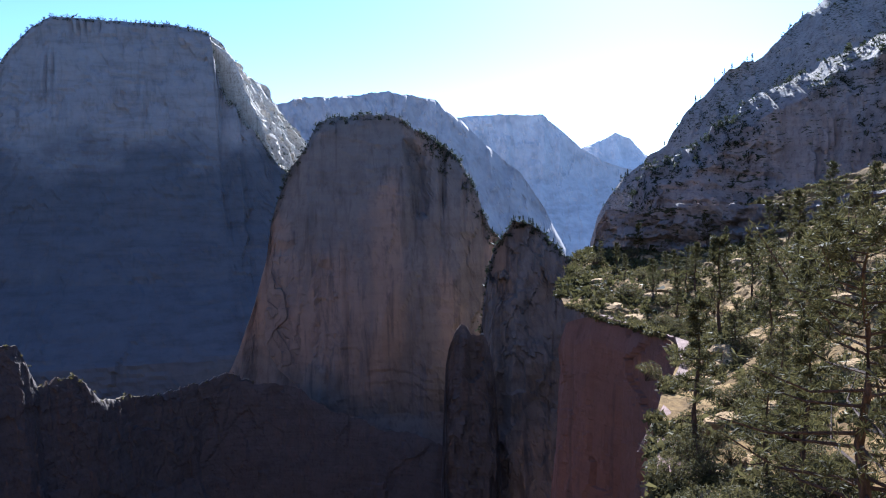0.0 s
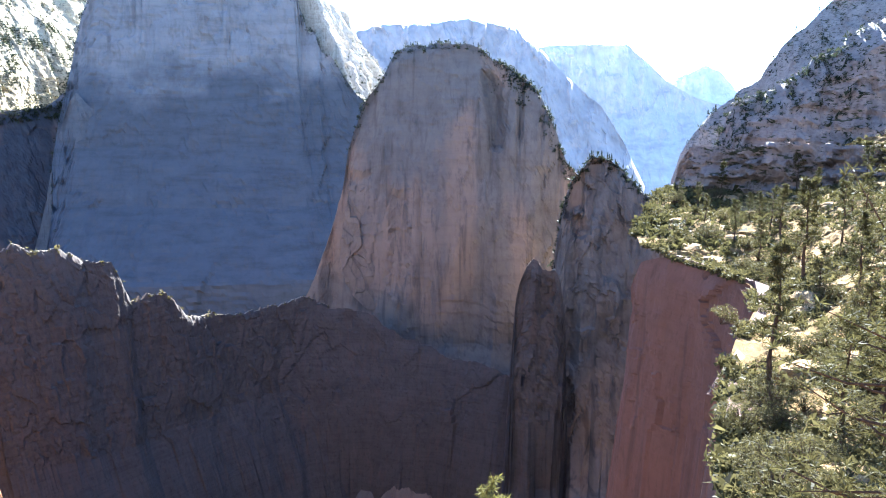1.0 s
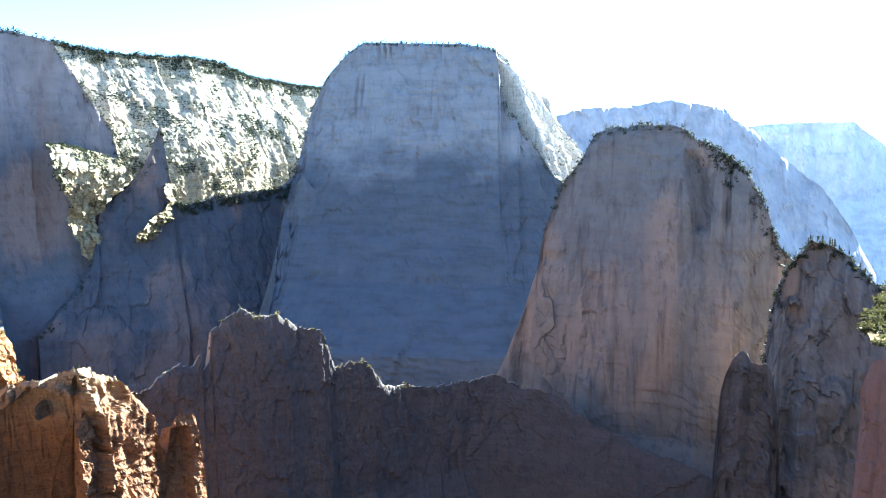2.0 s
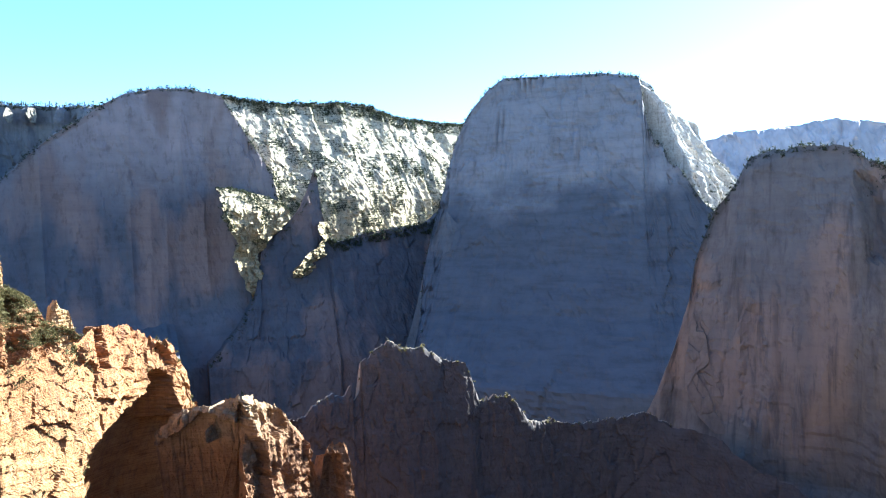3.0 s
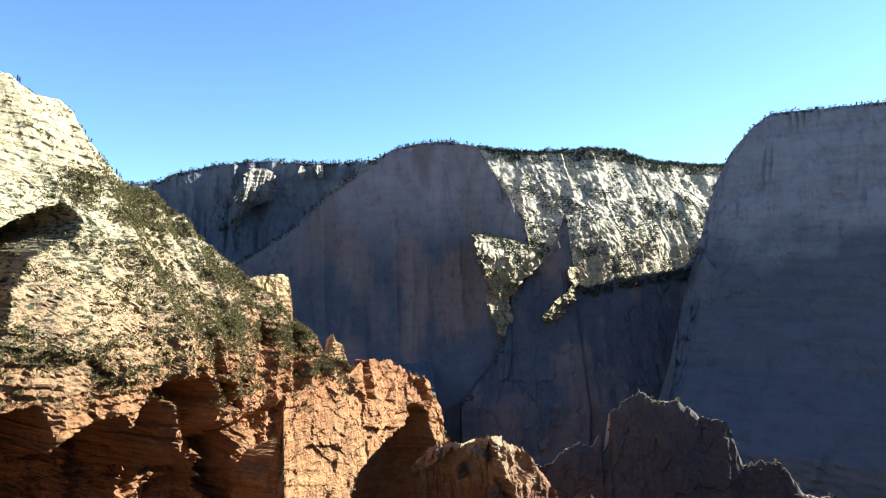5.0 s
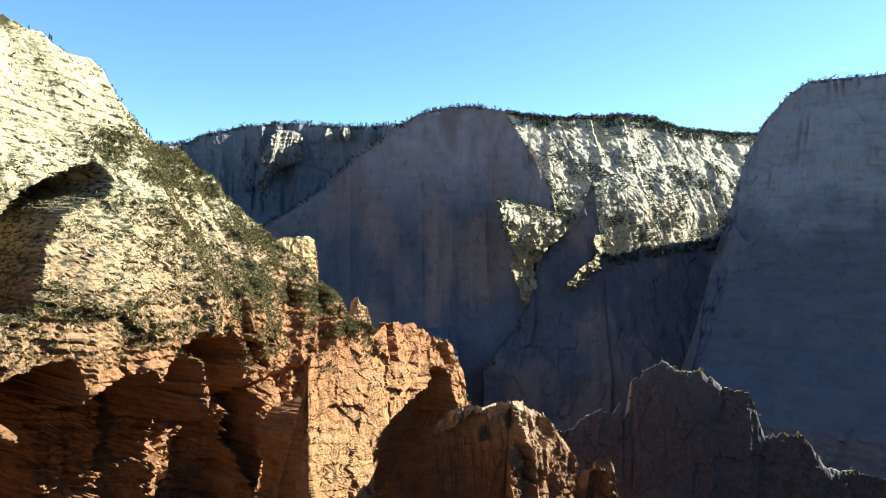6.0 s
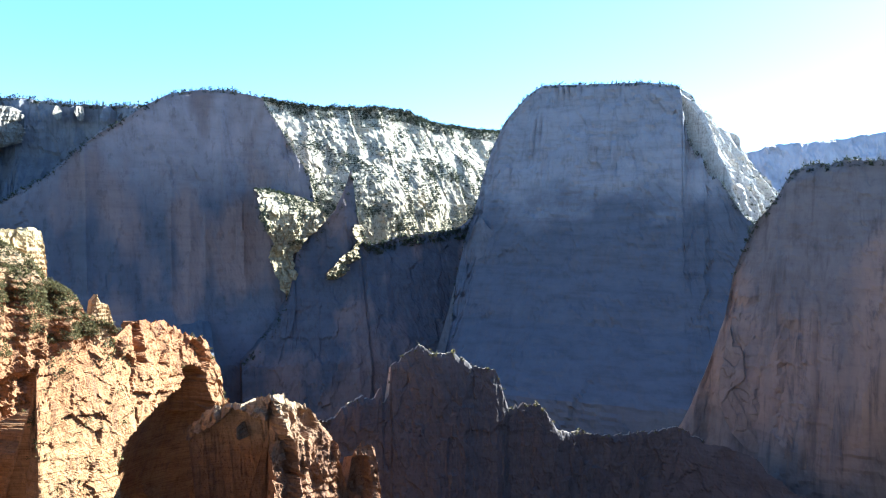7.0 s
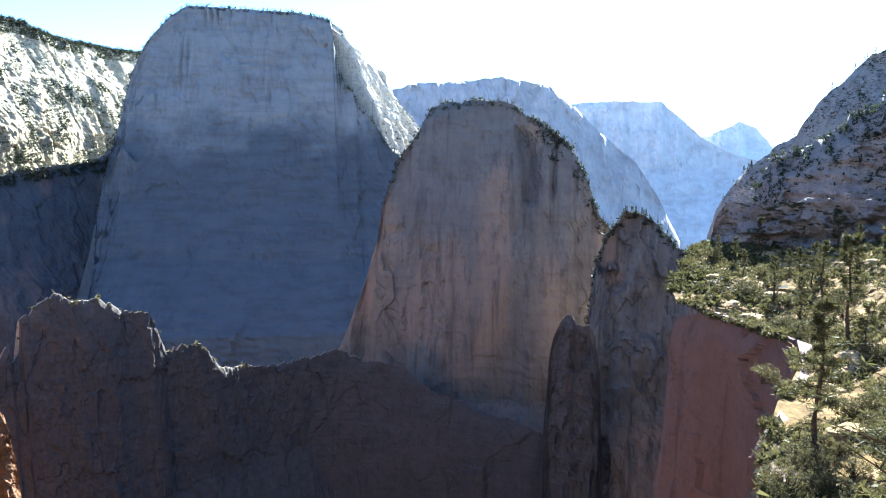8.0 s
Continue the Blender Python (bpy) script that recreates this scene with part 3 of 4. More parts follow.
# the red-brown tower, its lower twin and the low ridge that runs from it
TOWER = massif("sandstone_tower", "tall red-brown sandstone tower with streaked walls", [(18.6, -17, 700), (16.9, -13.7, 700), (15.3, -9.6, 700), (14.2, -6.0, 700), (13.7, -2.9, 700), (12.4, 0.8, 700), (11.0, 2.6, 700), (9.9, 4.7, 700), (8.9, 5.1, 700), (3.7, 5.1, 700), (3.3, 5.0, 700), (2.3, 4.2, 700), (1.0, 3.6, 700), (-0.4, 2.5, 700), (-1.6, 1.0, 700), (-2.2, -0.2, 700), (-3.0, -1.9, 700), (-3.2, -2.8, 700), (-3.9, -3.9, 700), (-4.8, -4.7, 700), (-5.3, -8, 700), (-6, -14, 700)],
       [(400, 0), (300, 22), (180, 40), (110, 48), (70, 80), (0, 150)], [(0, 0), (5, 40), (60, 110), (330, 200)], M_TOWER, step=2.2, rows=150, block=1.3, cell=26, swell=9, wave=60, jag=2.6, seed=6, smoothing=24, aspect=2.8, taper=40, bench=1.0, flute=(6, 12, 120),
       hollows=[((0, 9, 90, 9), 0.5, [(3.0, 3.0), (2.2, 3.0), (1.2, -0.5), (1.3, -3.0), (2.3, -2.8), (2.6, 0.0)], []), ((0, 3, 90, 3), 0.5, [(13.9, -4.8), (12.0, -5.0), (12.2, -6.0), (13.9, -5.7)], []),
                ((0, 7, 90, 7), 0.8, [(10.3, -6.5), (9.4, -6.6), (9.0, -11), (9.6, -15), (10.6, -14)], []), ((0, 6, 90, 6), 0.8, [(-1.4, -4.5), (-2.2, -4.6), (-2.4, -12), (-1.0, -12)], [])])
SCAR = lit_patch("fresh_scar", "fresh tan rock scar on the tower's foot", TOWER, [(-5.8, 13.6, 11.2), (-7.5, 14.0, 10.9), (-10.0, 14.4, 10.7), (-12.5, 14.6, 11.0), (-14.6, 13.6, 11.3), (-15.8, 12.4, 11.6)], M_SCAR, 37, 0.05, 1.2)

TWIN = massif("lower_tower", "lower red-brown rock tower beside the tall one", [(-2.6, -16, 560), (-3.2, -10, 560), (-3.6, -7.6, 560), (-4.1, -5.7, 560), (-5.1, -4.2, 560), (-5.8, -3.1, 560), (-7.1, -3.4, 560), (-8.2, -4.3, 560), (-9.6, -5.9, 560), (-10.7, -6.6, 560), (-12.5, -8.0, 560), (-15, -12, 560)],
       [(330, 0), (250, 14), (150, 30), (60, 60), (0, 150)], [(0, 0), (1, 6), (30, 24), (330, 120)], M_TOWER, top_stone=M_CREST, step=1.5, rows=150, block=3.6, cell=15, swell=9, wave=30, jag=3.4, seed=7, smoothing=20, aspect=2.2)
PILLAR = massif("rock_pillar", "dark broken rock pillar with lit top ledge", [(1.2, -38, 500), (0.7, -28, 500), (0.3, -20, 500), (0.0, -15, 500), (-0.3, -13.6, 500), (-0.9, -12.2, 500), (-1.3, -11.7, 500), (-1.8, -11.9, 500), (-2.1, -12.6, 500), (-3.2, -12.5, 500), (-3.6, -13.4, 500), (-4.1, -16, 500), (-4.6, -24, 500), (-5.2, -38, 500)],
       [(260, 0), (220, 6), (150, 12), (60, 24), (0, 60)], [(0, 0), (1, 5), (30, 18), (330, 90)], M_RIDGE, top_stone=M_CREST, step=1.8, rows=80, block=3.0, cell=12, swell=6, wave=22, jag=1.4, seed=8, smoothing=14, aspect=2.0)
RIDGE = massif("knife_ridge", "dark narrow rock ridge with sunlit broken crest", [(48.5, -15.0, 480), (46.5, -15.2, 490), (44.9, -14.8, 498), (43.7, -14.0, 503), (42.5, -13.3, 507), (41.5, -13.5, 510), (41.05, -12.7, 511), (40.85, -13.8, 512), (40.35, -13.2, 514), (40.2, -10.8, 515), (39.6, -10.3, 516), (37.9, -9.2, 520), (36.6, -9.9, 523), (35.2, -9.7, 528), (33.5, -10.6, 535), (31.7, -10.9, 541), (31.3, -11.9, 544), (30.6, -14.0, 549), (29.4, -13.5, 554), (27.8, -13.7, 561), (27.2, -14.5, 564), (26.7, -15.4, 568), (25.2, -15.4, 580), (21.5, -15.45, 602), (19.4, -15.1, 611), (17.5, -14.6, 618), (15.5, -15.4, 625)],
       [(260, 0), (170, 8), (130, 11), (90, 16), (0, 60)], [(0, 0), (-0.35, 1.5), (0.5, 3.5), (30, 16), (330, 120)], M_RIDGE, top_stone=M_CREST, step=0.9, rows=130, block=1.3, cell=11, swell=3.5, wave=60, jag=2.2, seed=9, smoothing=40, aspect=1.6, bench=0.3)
# Crest follows the shade's edge under the tower; dark stone carries that shade.
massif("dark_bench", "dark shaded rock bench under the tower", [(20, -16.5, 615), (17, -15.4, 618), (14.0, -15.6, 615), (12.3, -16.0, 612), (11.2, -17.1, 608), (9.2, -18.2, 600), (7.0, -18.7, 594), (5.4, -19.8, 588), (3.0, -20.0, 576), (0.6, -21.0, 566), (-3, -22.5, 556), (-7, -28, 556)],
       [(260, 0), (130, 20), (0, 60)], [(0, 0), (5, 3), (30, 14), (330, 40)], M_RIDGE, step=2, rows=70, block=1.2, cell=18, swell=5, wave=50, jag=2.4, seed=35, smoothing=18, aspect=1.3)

# the sunlit side: the cream hill, the orange bluff and its broken spur
# shaded alcoves of the hill, cut along the edges of its shadows, as bearing and rise: the crescent high up, the deep
# ones along its foot, and the ribs between them
HOLLOW_HIGH = [(89.5, -5.6), (88.4, -2.0), (87.2, 0.6), (85.8, 2.7), (83.6, 4.1), (81.6, 4.8), (80.8, 4.0), (81.2, 2.9), (82.8, 2.4), (84.1, 1.2), (84.9, -0.8), (85.4, -3.0), (86.0, -5.6)]
HOLLOW_LOW = [(105, -42), (105, -12), (89.3, -11.7), (87.4, -10.8), (85.4, -9.9), (83.1, -9.4), (82.4, -11.6), (83.0, -13.2), (82.1, -13.0), (81.4, -12.2), (79.3, -11.1), (77.7, -10.5), (77.1, -12.1), (76.6, -11.6), (75.9, -9.8),
              (75.0, -8.8), (73.8, -7.9), (72.1, -8.4), (71.3, -9.2), (71.8, -11.9), (70.2, -11.9), (68.0, -10.7), (66.1, -10.1), (63, -14), (60, -42)]
HILL_RIBS = [[(74.3, -8.6), (73.5, -9.3), (72.9, -12.2), (73.4, -14.6), (74.1, -14.6), (74.4, -11.7)],
             [(69.7, -12.4), (67.8, -12.4), (68.0, -15.4), (69.0, -16.6), (69.3, -18.2), (70.0, -21.0), (70.9, -20.0), (69.9, -16.5)],
             [(89.0, -12.6), (85.8, -13.6), (85.7, -14.7), (86.3, -16.4), (86.7, -14.8), (89.0, -14.0)]]
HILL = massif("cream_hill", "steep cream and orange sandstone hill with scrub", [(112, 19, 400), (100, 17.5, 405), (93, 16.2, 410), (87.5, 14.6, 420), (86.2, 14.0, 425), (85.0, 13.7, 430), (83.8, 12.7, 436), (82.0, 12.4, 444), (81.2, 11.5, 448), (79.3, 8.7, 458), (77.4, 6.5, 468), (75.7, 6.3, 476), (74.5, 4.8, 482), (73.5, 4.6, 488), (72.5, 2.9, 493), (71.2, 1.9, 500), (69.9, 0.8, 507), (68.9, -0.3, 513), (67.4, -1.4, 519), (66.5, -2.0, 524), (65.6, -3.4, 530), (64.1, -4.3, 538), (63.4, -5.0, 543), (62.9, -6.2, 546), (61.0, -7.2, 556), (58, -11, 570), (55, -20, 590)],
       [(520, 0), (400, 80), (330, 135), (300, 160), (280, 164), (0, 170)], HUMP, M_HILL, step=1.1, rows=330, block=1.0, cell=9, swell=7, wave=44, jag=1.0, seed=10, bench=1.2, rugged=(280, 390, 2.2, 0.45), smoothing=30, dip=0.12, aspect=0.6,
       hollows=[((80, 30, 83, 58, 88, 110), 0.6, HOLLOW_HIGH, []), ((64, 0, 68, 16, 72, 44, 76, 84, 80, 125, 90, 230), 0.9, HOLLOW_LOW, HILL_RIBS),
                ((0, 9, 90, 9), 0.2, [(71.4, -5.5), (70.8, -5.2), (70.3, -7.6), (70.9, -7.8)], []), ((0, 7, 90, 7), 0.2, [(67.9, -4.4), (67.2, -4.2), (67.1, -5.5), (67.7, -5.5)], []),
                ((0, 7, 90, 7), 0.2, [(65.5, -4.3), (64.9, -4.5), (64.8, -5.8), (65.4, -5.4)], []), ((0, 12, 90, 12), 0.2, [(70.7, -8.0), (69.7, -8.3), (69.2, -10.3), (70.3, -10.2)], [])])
massif("cream_butte", "small blocky cream butte on the hill's ridge", [(68.6, -3.2, 540), (68.5, -0.4, 540.5), (67.6, -0.05, 544), (66.9, -0.2, 547), (66.3, 0.0, 550), (65.7, -0.25, 554), (65.5, -1.4, 555), (65.35, -3.4, 556)],
       [(335, 0), (318, 1.5), (306, 4), (285, 6), (250, 8)], [(0, 0), (0.6, 12), (12, 18), (60, 26)], M_BUTTE, step=0.5, rows=90, base=255, block=1.0, cell=7, swell=1.6, wave=16, jag=0.8, seed=51, smoothing=5, bench=1.2, aspect=0.6, category="butte")
massif("rock_outcrop", "small pale rock knob on the hill's end", [(62.75, -7.4, 552), (62.5, -5.2, 552.5), (62.15, -4.85, 554), (61.9, -5.4, 555), (61.4, -5.6, 558), (61.2, -6.4, 559), (60.9, -7.6, 561)],
       [(290, 0), (276, 2), (260, 4), (240, 6)], [(0, 0), (0.6, 6), (12, 10), (50, 16)], M_BUTTE, step=0.4, rows=70, base=238, block=0.9, cell=5, swell=1.2, wave=10, jag=0.7, seed=52, smoothing=4, bench=0.8, aspect=0.7, category="butte")
# The first hollow traces the spur's cast shadow, put into the bluff's shape.
BLUFF = massif("orange_bluff", "sunlit layered orange sandstone bluff", [(67.4, -34, 362), (66.9, -24, 350), (66.4, -15, 340), (66.0, -10.3, 332), (65.6, -9.7, 335), (63.6, -8.7, 348), (60.7, -7.7, 370), (60.1, -6.9, 377), (59.6, -6.7, 380), (57.7, -7.0, 402), (55.9, -8.0, 425), (54.6, -8.5, 439), (53.8, -10.3, 449), (53.4, -12.4, 455), (52.7, -13.2, 462), (52, -20, 473)],
       [(300, 0), (270, 4), (215, 10), (150, 16), (0, 40)], [(0, 0), (4, 5), (60, 30), (330, 140)], M_ORANGE, step=0.8, rows=200, block=1.2, cell=12, swell=4, wave=40, jag=2.0, seed=11, bench=0.45, smoothing=14, dip=0.3, aspect=0.8,
       hollows=[((52, 44, 61, 96), 0.6, [(60.3, -42), (60.2, -20.2), (60.4, -16.9), (59.4, -14.9), (57.4, -13.1), (56.2, -12.1), (55.8, -10.5), (55.1, -11.0), (54.4, -13.2), (54.1, -14.2), (52.8, -13.4), (50, -15.1), (50, -42)], []),
                ((0, 7, 90, 7), 0.2, [(59.9, -6.9), (59.5, -6.6), (58.9, -9.9), (59.3, -10.0)], []), ((0, 5, 90, 5), 0.2, [(55.7, -8.6), (55.0, -8.3), (54.4, -10.1), (54.9, -10.5)], [])])
SPUR = massif("broken_spur", "jagged orange rock spur partly in shade", [(56, -15, 382), (54.4, -13.6, 379), (53.5, -13.3, 377), (52.9, -13.1, 376), (52.2, -13.2, 374), (51.4, -13.0, 372), (50.8, -12.8, 370), (50.2, -12.9, 367), (49.6, -12.5, 366), (48.9, -12.8, 371), (48.2, -13.0, 377), (47.6, -13.6, 382), (46.6, -14.2, 390), (46.0, -15.1, 395), (45.2, -15.9, 402), (44.7, -17.2, 406), (44.1, -18.4, 411), (43.6, -20.0, 415), (43.3, -17.7, 417), (42.8, -16.9, 419), (42.0, -16.8, 421), (41.5, -17.2, 423), (41.1, -19.3, 425), (40.4, -26, 428)],
       [(260, 0), (180, 8), (100, 20), (0, 50)], [(0, 0), (2.5, 2), (12, 5), (50, 20), (330, 80)], M_SPUR, step=0.9, rows=170, block=2.8, cell=11, swell=4, wave=24, jag=2.4, seed=12, smoothing=7, aspect=1.7, bench=0.8, dip=0.3,
       hollows=[((48, 6, 50, 12, 52, 30, 56, 70), 0.3, [(58, -42), (58, -17), (53.9, -14.9), (52.5, -13.9), (51.9, -14.2), (51.0, -14.6), (50.1, -14.9), (49.6, -13.4), (49.2, -14.2), (48.8, -15.3), (49.2, -16.5), (49.9, -17.3), (49.4, -19), (48.6, -24), (48.4, -42)],
                 [[(50.9, -12.0), (50.2, -12.0), (50.2, -14.9), (50.7, -14.4)], [(52.4, -14.9), (52.0, -14.9), (52.0, -16.4), (52.5, -16.4)]]),
                ((0, 5, 90, 5), 0.2, [(47.4, -14.0), (46.7, -14.3), (46.2, -15.4), (47.0, -16.2), (47.7, -15.3)], []), ((0, 7, 90, 7), 0.2, [(49.9, -15.2), (48.8, -15.3), (47.6, -17.6), (47.4, -22), (48.4, -24)], []),
                ((0, 8, 90, 8), 0.2, [(43.9, -17.8), (42.2, -17.7), (41.9, -19.2), (41.5, -26), (44.2, -26)], [])])

# the wooded side: upper hill, ledge hill, rim step, and the red cliff under the pine slope
UPPER = massif("upper_hill", "high shaded hillside rising to a rocky skyline", [(-13.0, -13, 660), (-12.0, -7.5, 660), (-11.7, -5.2, 660), (-12.3, -2.9, 660), (-14.1, -0.2, 660), (-15.4, 1.1, 660), (-17.4, 2.5, 660), (-17.8, 3.4, 660), (-19.4, 5.6, 664), (-21.7, 7.7, 668), (-24.0, 8.6, 672), (-26.5, 11.0, 680), (-27.9, 11.9, 685), (-32, 15, 700), (-40, 19, 720), (-60, 22, 730)],
       [(560, 0), (430, 30), (330, 60), (250, 80), (0, 110)], HUMP, M_RHILL, taper=250, step=2, rows=130, block=3, cell=18, swell=14, wave=60, jag=3.0, seed=13, bench=0.9, brow=(60, 60))
LEDGES = massif("ledge_hill", "dark hillside with a sunlit diagonal ledge", [(-14.8, -8, 338), (-14.6, -3, 338), (-15.4, 0.0, 340), (-17, 1.4, 342), (-19.5, 2.2, 345), (-23.3, 5.4, 355), (-27.3, 7.5, 365), (-31.6, 9.3, 370), (-40, 12, 370), (-60, 14, 360)],
       [(430, 0), (330, 50), (290, 95), (240, 110), (0, 160)], [(0, 0), (0.2, 5), (14, 10), (60, 80), (330, 200)], M_RHILL, taper=120, step=1.6, rows=120, block=2.4, cell=12, swell=7, wave=40, jag=3, seed=14, bench=2, brow=(9, 18))
STEP = massif("rim_step", "low red-brown rock step above the pine slope", [(-12.4, -9, 216), (-12.0, -6, 216), (-12.2, -3.8, 215), (-13.0, -2.5, 214), (-14.6, -2.6, 212), (-18.3, -2.2, 208), (-22.4, -2.2, 205), (-27, -2.0, 200), (-33, -1.0, 195), (-45, 0, 190)],
       [(330, 0), (312, 3), (306, 8), (240, 20), (0, 60)], [(0, 0), (-0.4, 4), (4, 10), (60, 60), (330, 120)], M_RHILL, taper=60, step=0.9, rows=110, block=2.2, cell=6, swell=4, wave=22, jag=0.7, seed=15, smoothing=8, bench=1.5, aspect=0.6)

RIM = [(-9.2, -13.5, 150), (-9.9, -11.4, 142), (-12.3, -10.7, 135), (-15.2, -11.5, 128), (-18.3, -12.4, 114), (-18.8, -14.1, 98), (-17.8, -16.4, 83), (-17.1, -19.0, 66), (-17.1, -22.0, 53), (-17.3, -24.8, 45), (-18.5, -31.5, 30), (-10, -44, 15), (20, -48, 8), (70, -40, 7), (120, -35, 8), (160, -30, 12)]
REDCLIFF = massif("red_cliff", "sheer red sandstone cliff under the pine slope", RIM,
       [(330, 0), (300, 2), (200, 8), (0, 30)], [(0, 0), (0.5, 3), (6, 6), (14, 8)], M_RED, step=0.9, rows=110, block=0.6, cell=8, swell=1.2, wave=26, jag=0.3, seed=16, smoothing=5, aspect=3.0)


def pine_slope_height(x, y):
    """Height of the wooded slope: down from the lookout, along a hollow and up to the rim step, broken by rock ledges."""
    d = np.hypot(x, y)
    b = np.degrees(np.arctan2(-x, y))
    z = np.interp(d, [0, 6, 20, 30, 47, 62, 84, 112, 135, 160, 200, 215, 260], [-1.7, -4, -13, -18, -20.5, -22.3, -24, -25, -26, -24.5, -21.5, -20, -8])
    side = np.clip(-b - 19, 0, 60)
    z = z + np.sin(np.radians(side)) * d * np.interp(d, [0, 60, 120, 200], [0.1, 0.35, 0.55, 0.35])
    back = np.clip(-b - 60, 0, 120)
    z = z + back / 120 * d * 0.3 + 1.6 * cloudy(x / 16, y / 16, x * 0, 5, 0.55)
    far = np.clip(d / 40, 0, 1)
    for tall, scale, seed in ((1.5, 22, 3), (0.6, 11, 9)):
        q = z / tall + 0.7 * cloudy(x / scale, y / scale, x * 0 + seed, 4)
        f = q - np.floor(q)
        z = z + far * 0.75 * tall * (np.clip((f - 0.72) / 0.16, 0, 1) - f) * np.clip(0.6 + 1.2 * cloudy(x / 18, y / 18, x * 0 + seed + 1, 2), 0, 1)
    return EYE.z + z


def pine_slope():
    edge_d, edge_b = [0.3, 6.5, 8, 15, 30, 45, 66, 83, 98, 114, 128, 135, 142, 150, 205, 235], [140, 120, 20, -10, -18.5, -17.0, -16.8, -17.5, -18.5, -18.0, -14.9, -12.0, -9.7, -9.4, -11.0, -15.5]
    d = np.concatenate([np.linspace(0.02, 24, 44)[:-1], 24 * (235 / 24) ** np.linspace(0, 1, 420)])
    u = np.linspace(0, 1, 300) ** 2.2
    left = np.interp(d, edge_d, edge_b)
    b = left[:, None] + (-250 - left)[:, None] * u[None, :]
    x, y = -np.sin(np.radians(b)) * d[:, None], np.cos(np.radians(b)) * d[:, None]
    z = pine_slope_height(x, y)
    verts = np.stack([x, y, z], -1).reshape(-1, 3)
    ob = mesh_object("pine_slope", verts, grid_faces(*x.shape), M_SOIL)
    tagged(ob, "sandy slope with pale rock slabs and pines", "slope", kind="structure")
    return verts


# Unseen closing cliff; its dark stone also cuts the sky's fill light.
massif("rear_cliff", "high plain cliff added behind the lookout, out of view", [(110, 6, 330), (125, 16, 320), (150, 22, 310), (180, 24, 310), (210, 22, 310), (235, 15, 320), (255, 8, 330)][::-1],
       [(480, 0), (330, 20), (0, 60)], HUMP, M_TOWER, step=8, rows=50, block=4, cell=30, swell=10, wave=80, jag=3, seed=19)
SLOPE = pine_slope()


# ---- plants ----
def tube(bm, points, radii, sides=6):
    rings = []
    for i, (p, r) in enumerate(zip(points, radii)):
        a, b = points[max(0, i - 1)], points[min(len(points) - 1, i + 1)]
        q = (Vector(b) - Vector(a)).to_track_quat("Z", "Y")
        rings.append([bm.verts.new(Vector(p) + q @ Vector((r * math.cos(k * math.tau / sides), r * math.sin(k * math.tau / sides), 0))) for k in range(sides)])
    for r1, r2 in zip(rings, rings[1:]):
        for k in range(sides):
            bm.faces.new((r1[k], r1[(k + 1) % sides], r2[(k + 1) % sides], r2[k]))
    bm.faces.new(rings[0][::-1])
    bm.faces.new(rings[-1])


def part(name, bm, material, parent, label=""):
    me = bpy.data.meshes.new(name)
    bm.to_mesh(me)
    bm.free()
    me.materials.append(material)
    ob = new(name, me)
    ob.parent = parent
    return tagged(ob, label)


def tuft(verts, faces, rnd, centre, size, blades, lift=0.3, slim=0.05):
    """A burst of thin leaf blades round a twig's end."""
    for _ in range(blades):
        way = Vector((rnd.gauss(0, 1), rnd.gauss(0, 1), rnd.gauss(lift, 0.8))).normalized()
        side = way.orthogonal().normalized()
        side.rotate(Matrix.Rotation(rnd.uniform(0, math.tau), 3, way))
        length, wide = size * rnd.uniform(0.6, 1.1), size * rnd.uniform(0.6, 1.4) * slim
        i = len(verts)
        mid = centre + way * length * 0.45
        verts += [centre, mid + side * wide, centre + way * length, mid - side * wide]
        faces.append((i, i + 1, i + 2, i + 3))


def leaf_part(name, verts, faces, material, parent):
    me = bpy.data.meshes.new(name)
    me.from_pydata(verts, [], faces)
    me.materials.append(material)
    ob = new(name, me)
    ob.parent = parent
    return ob


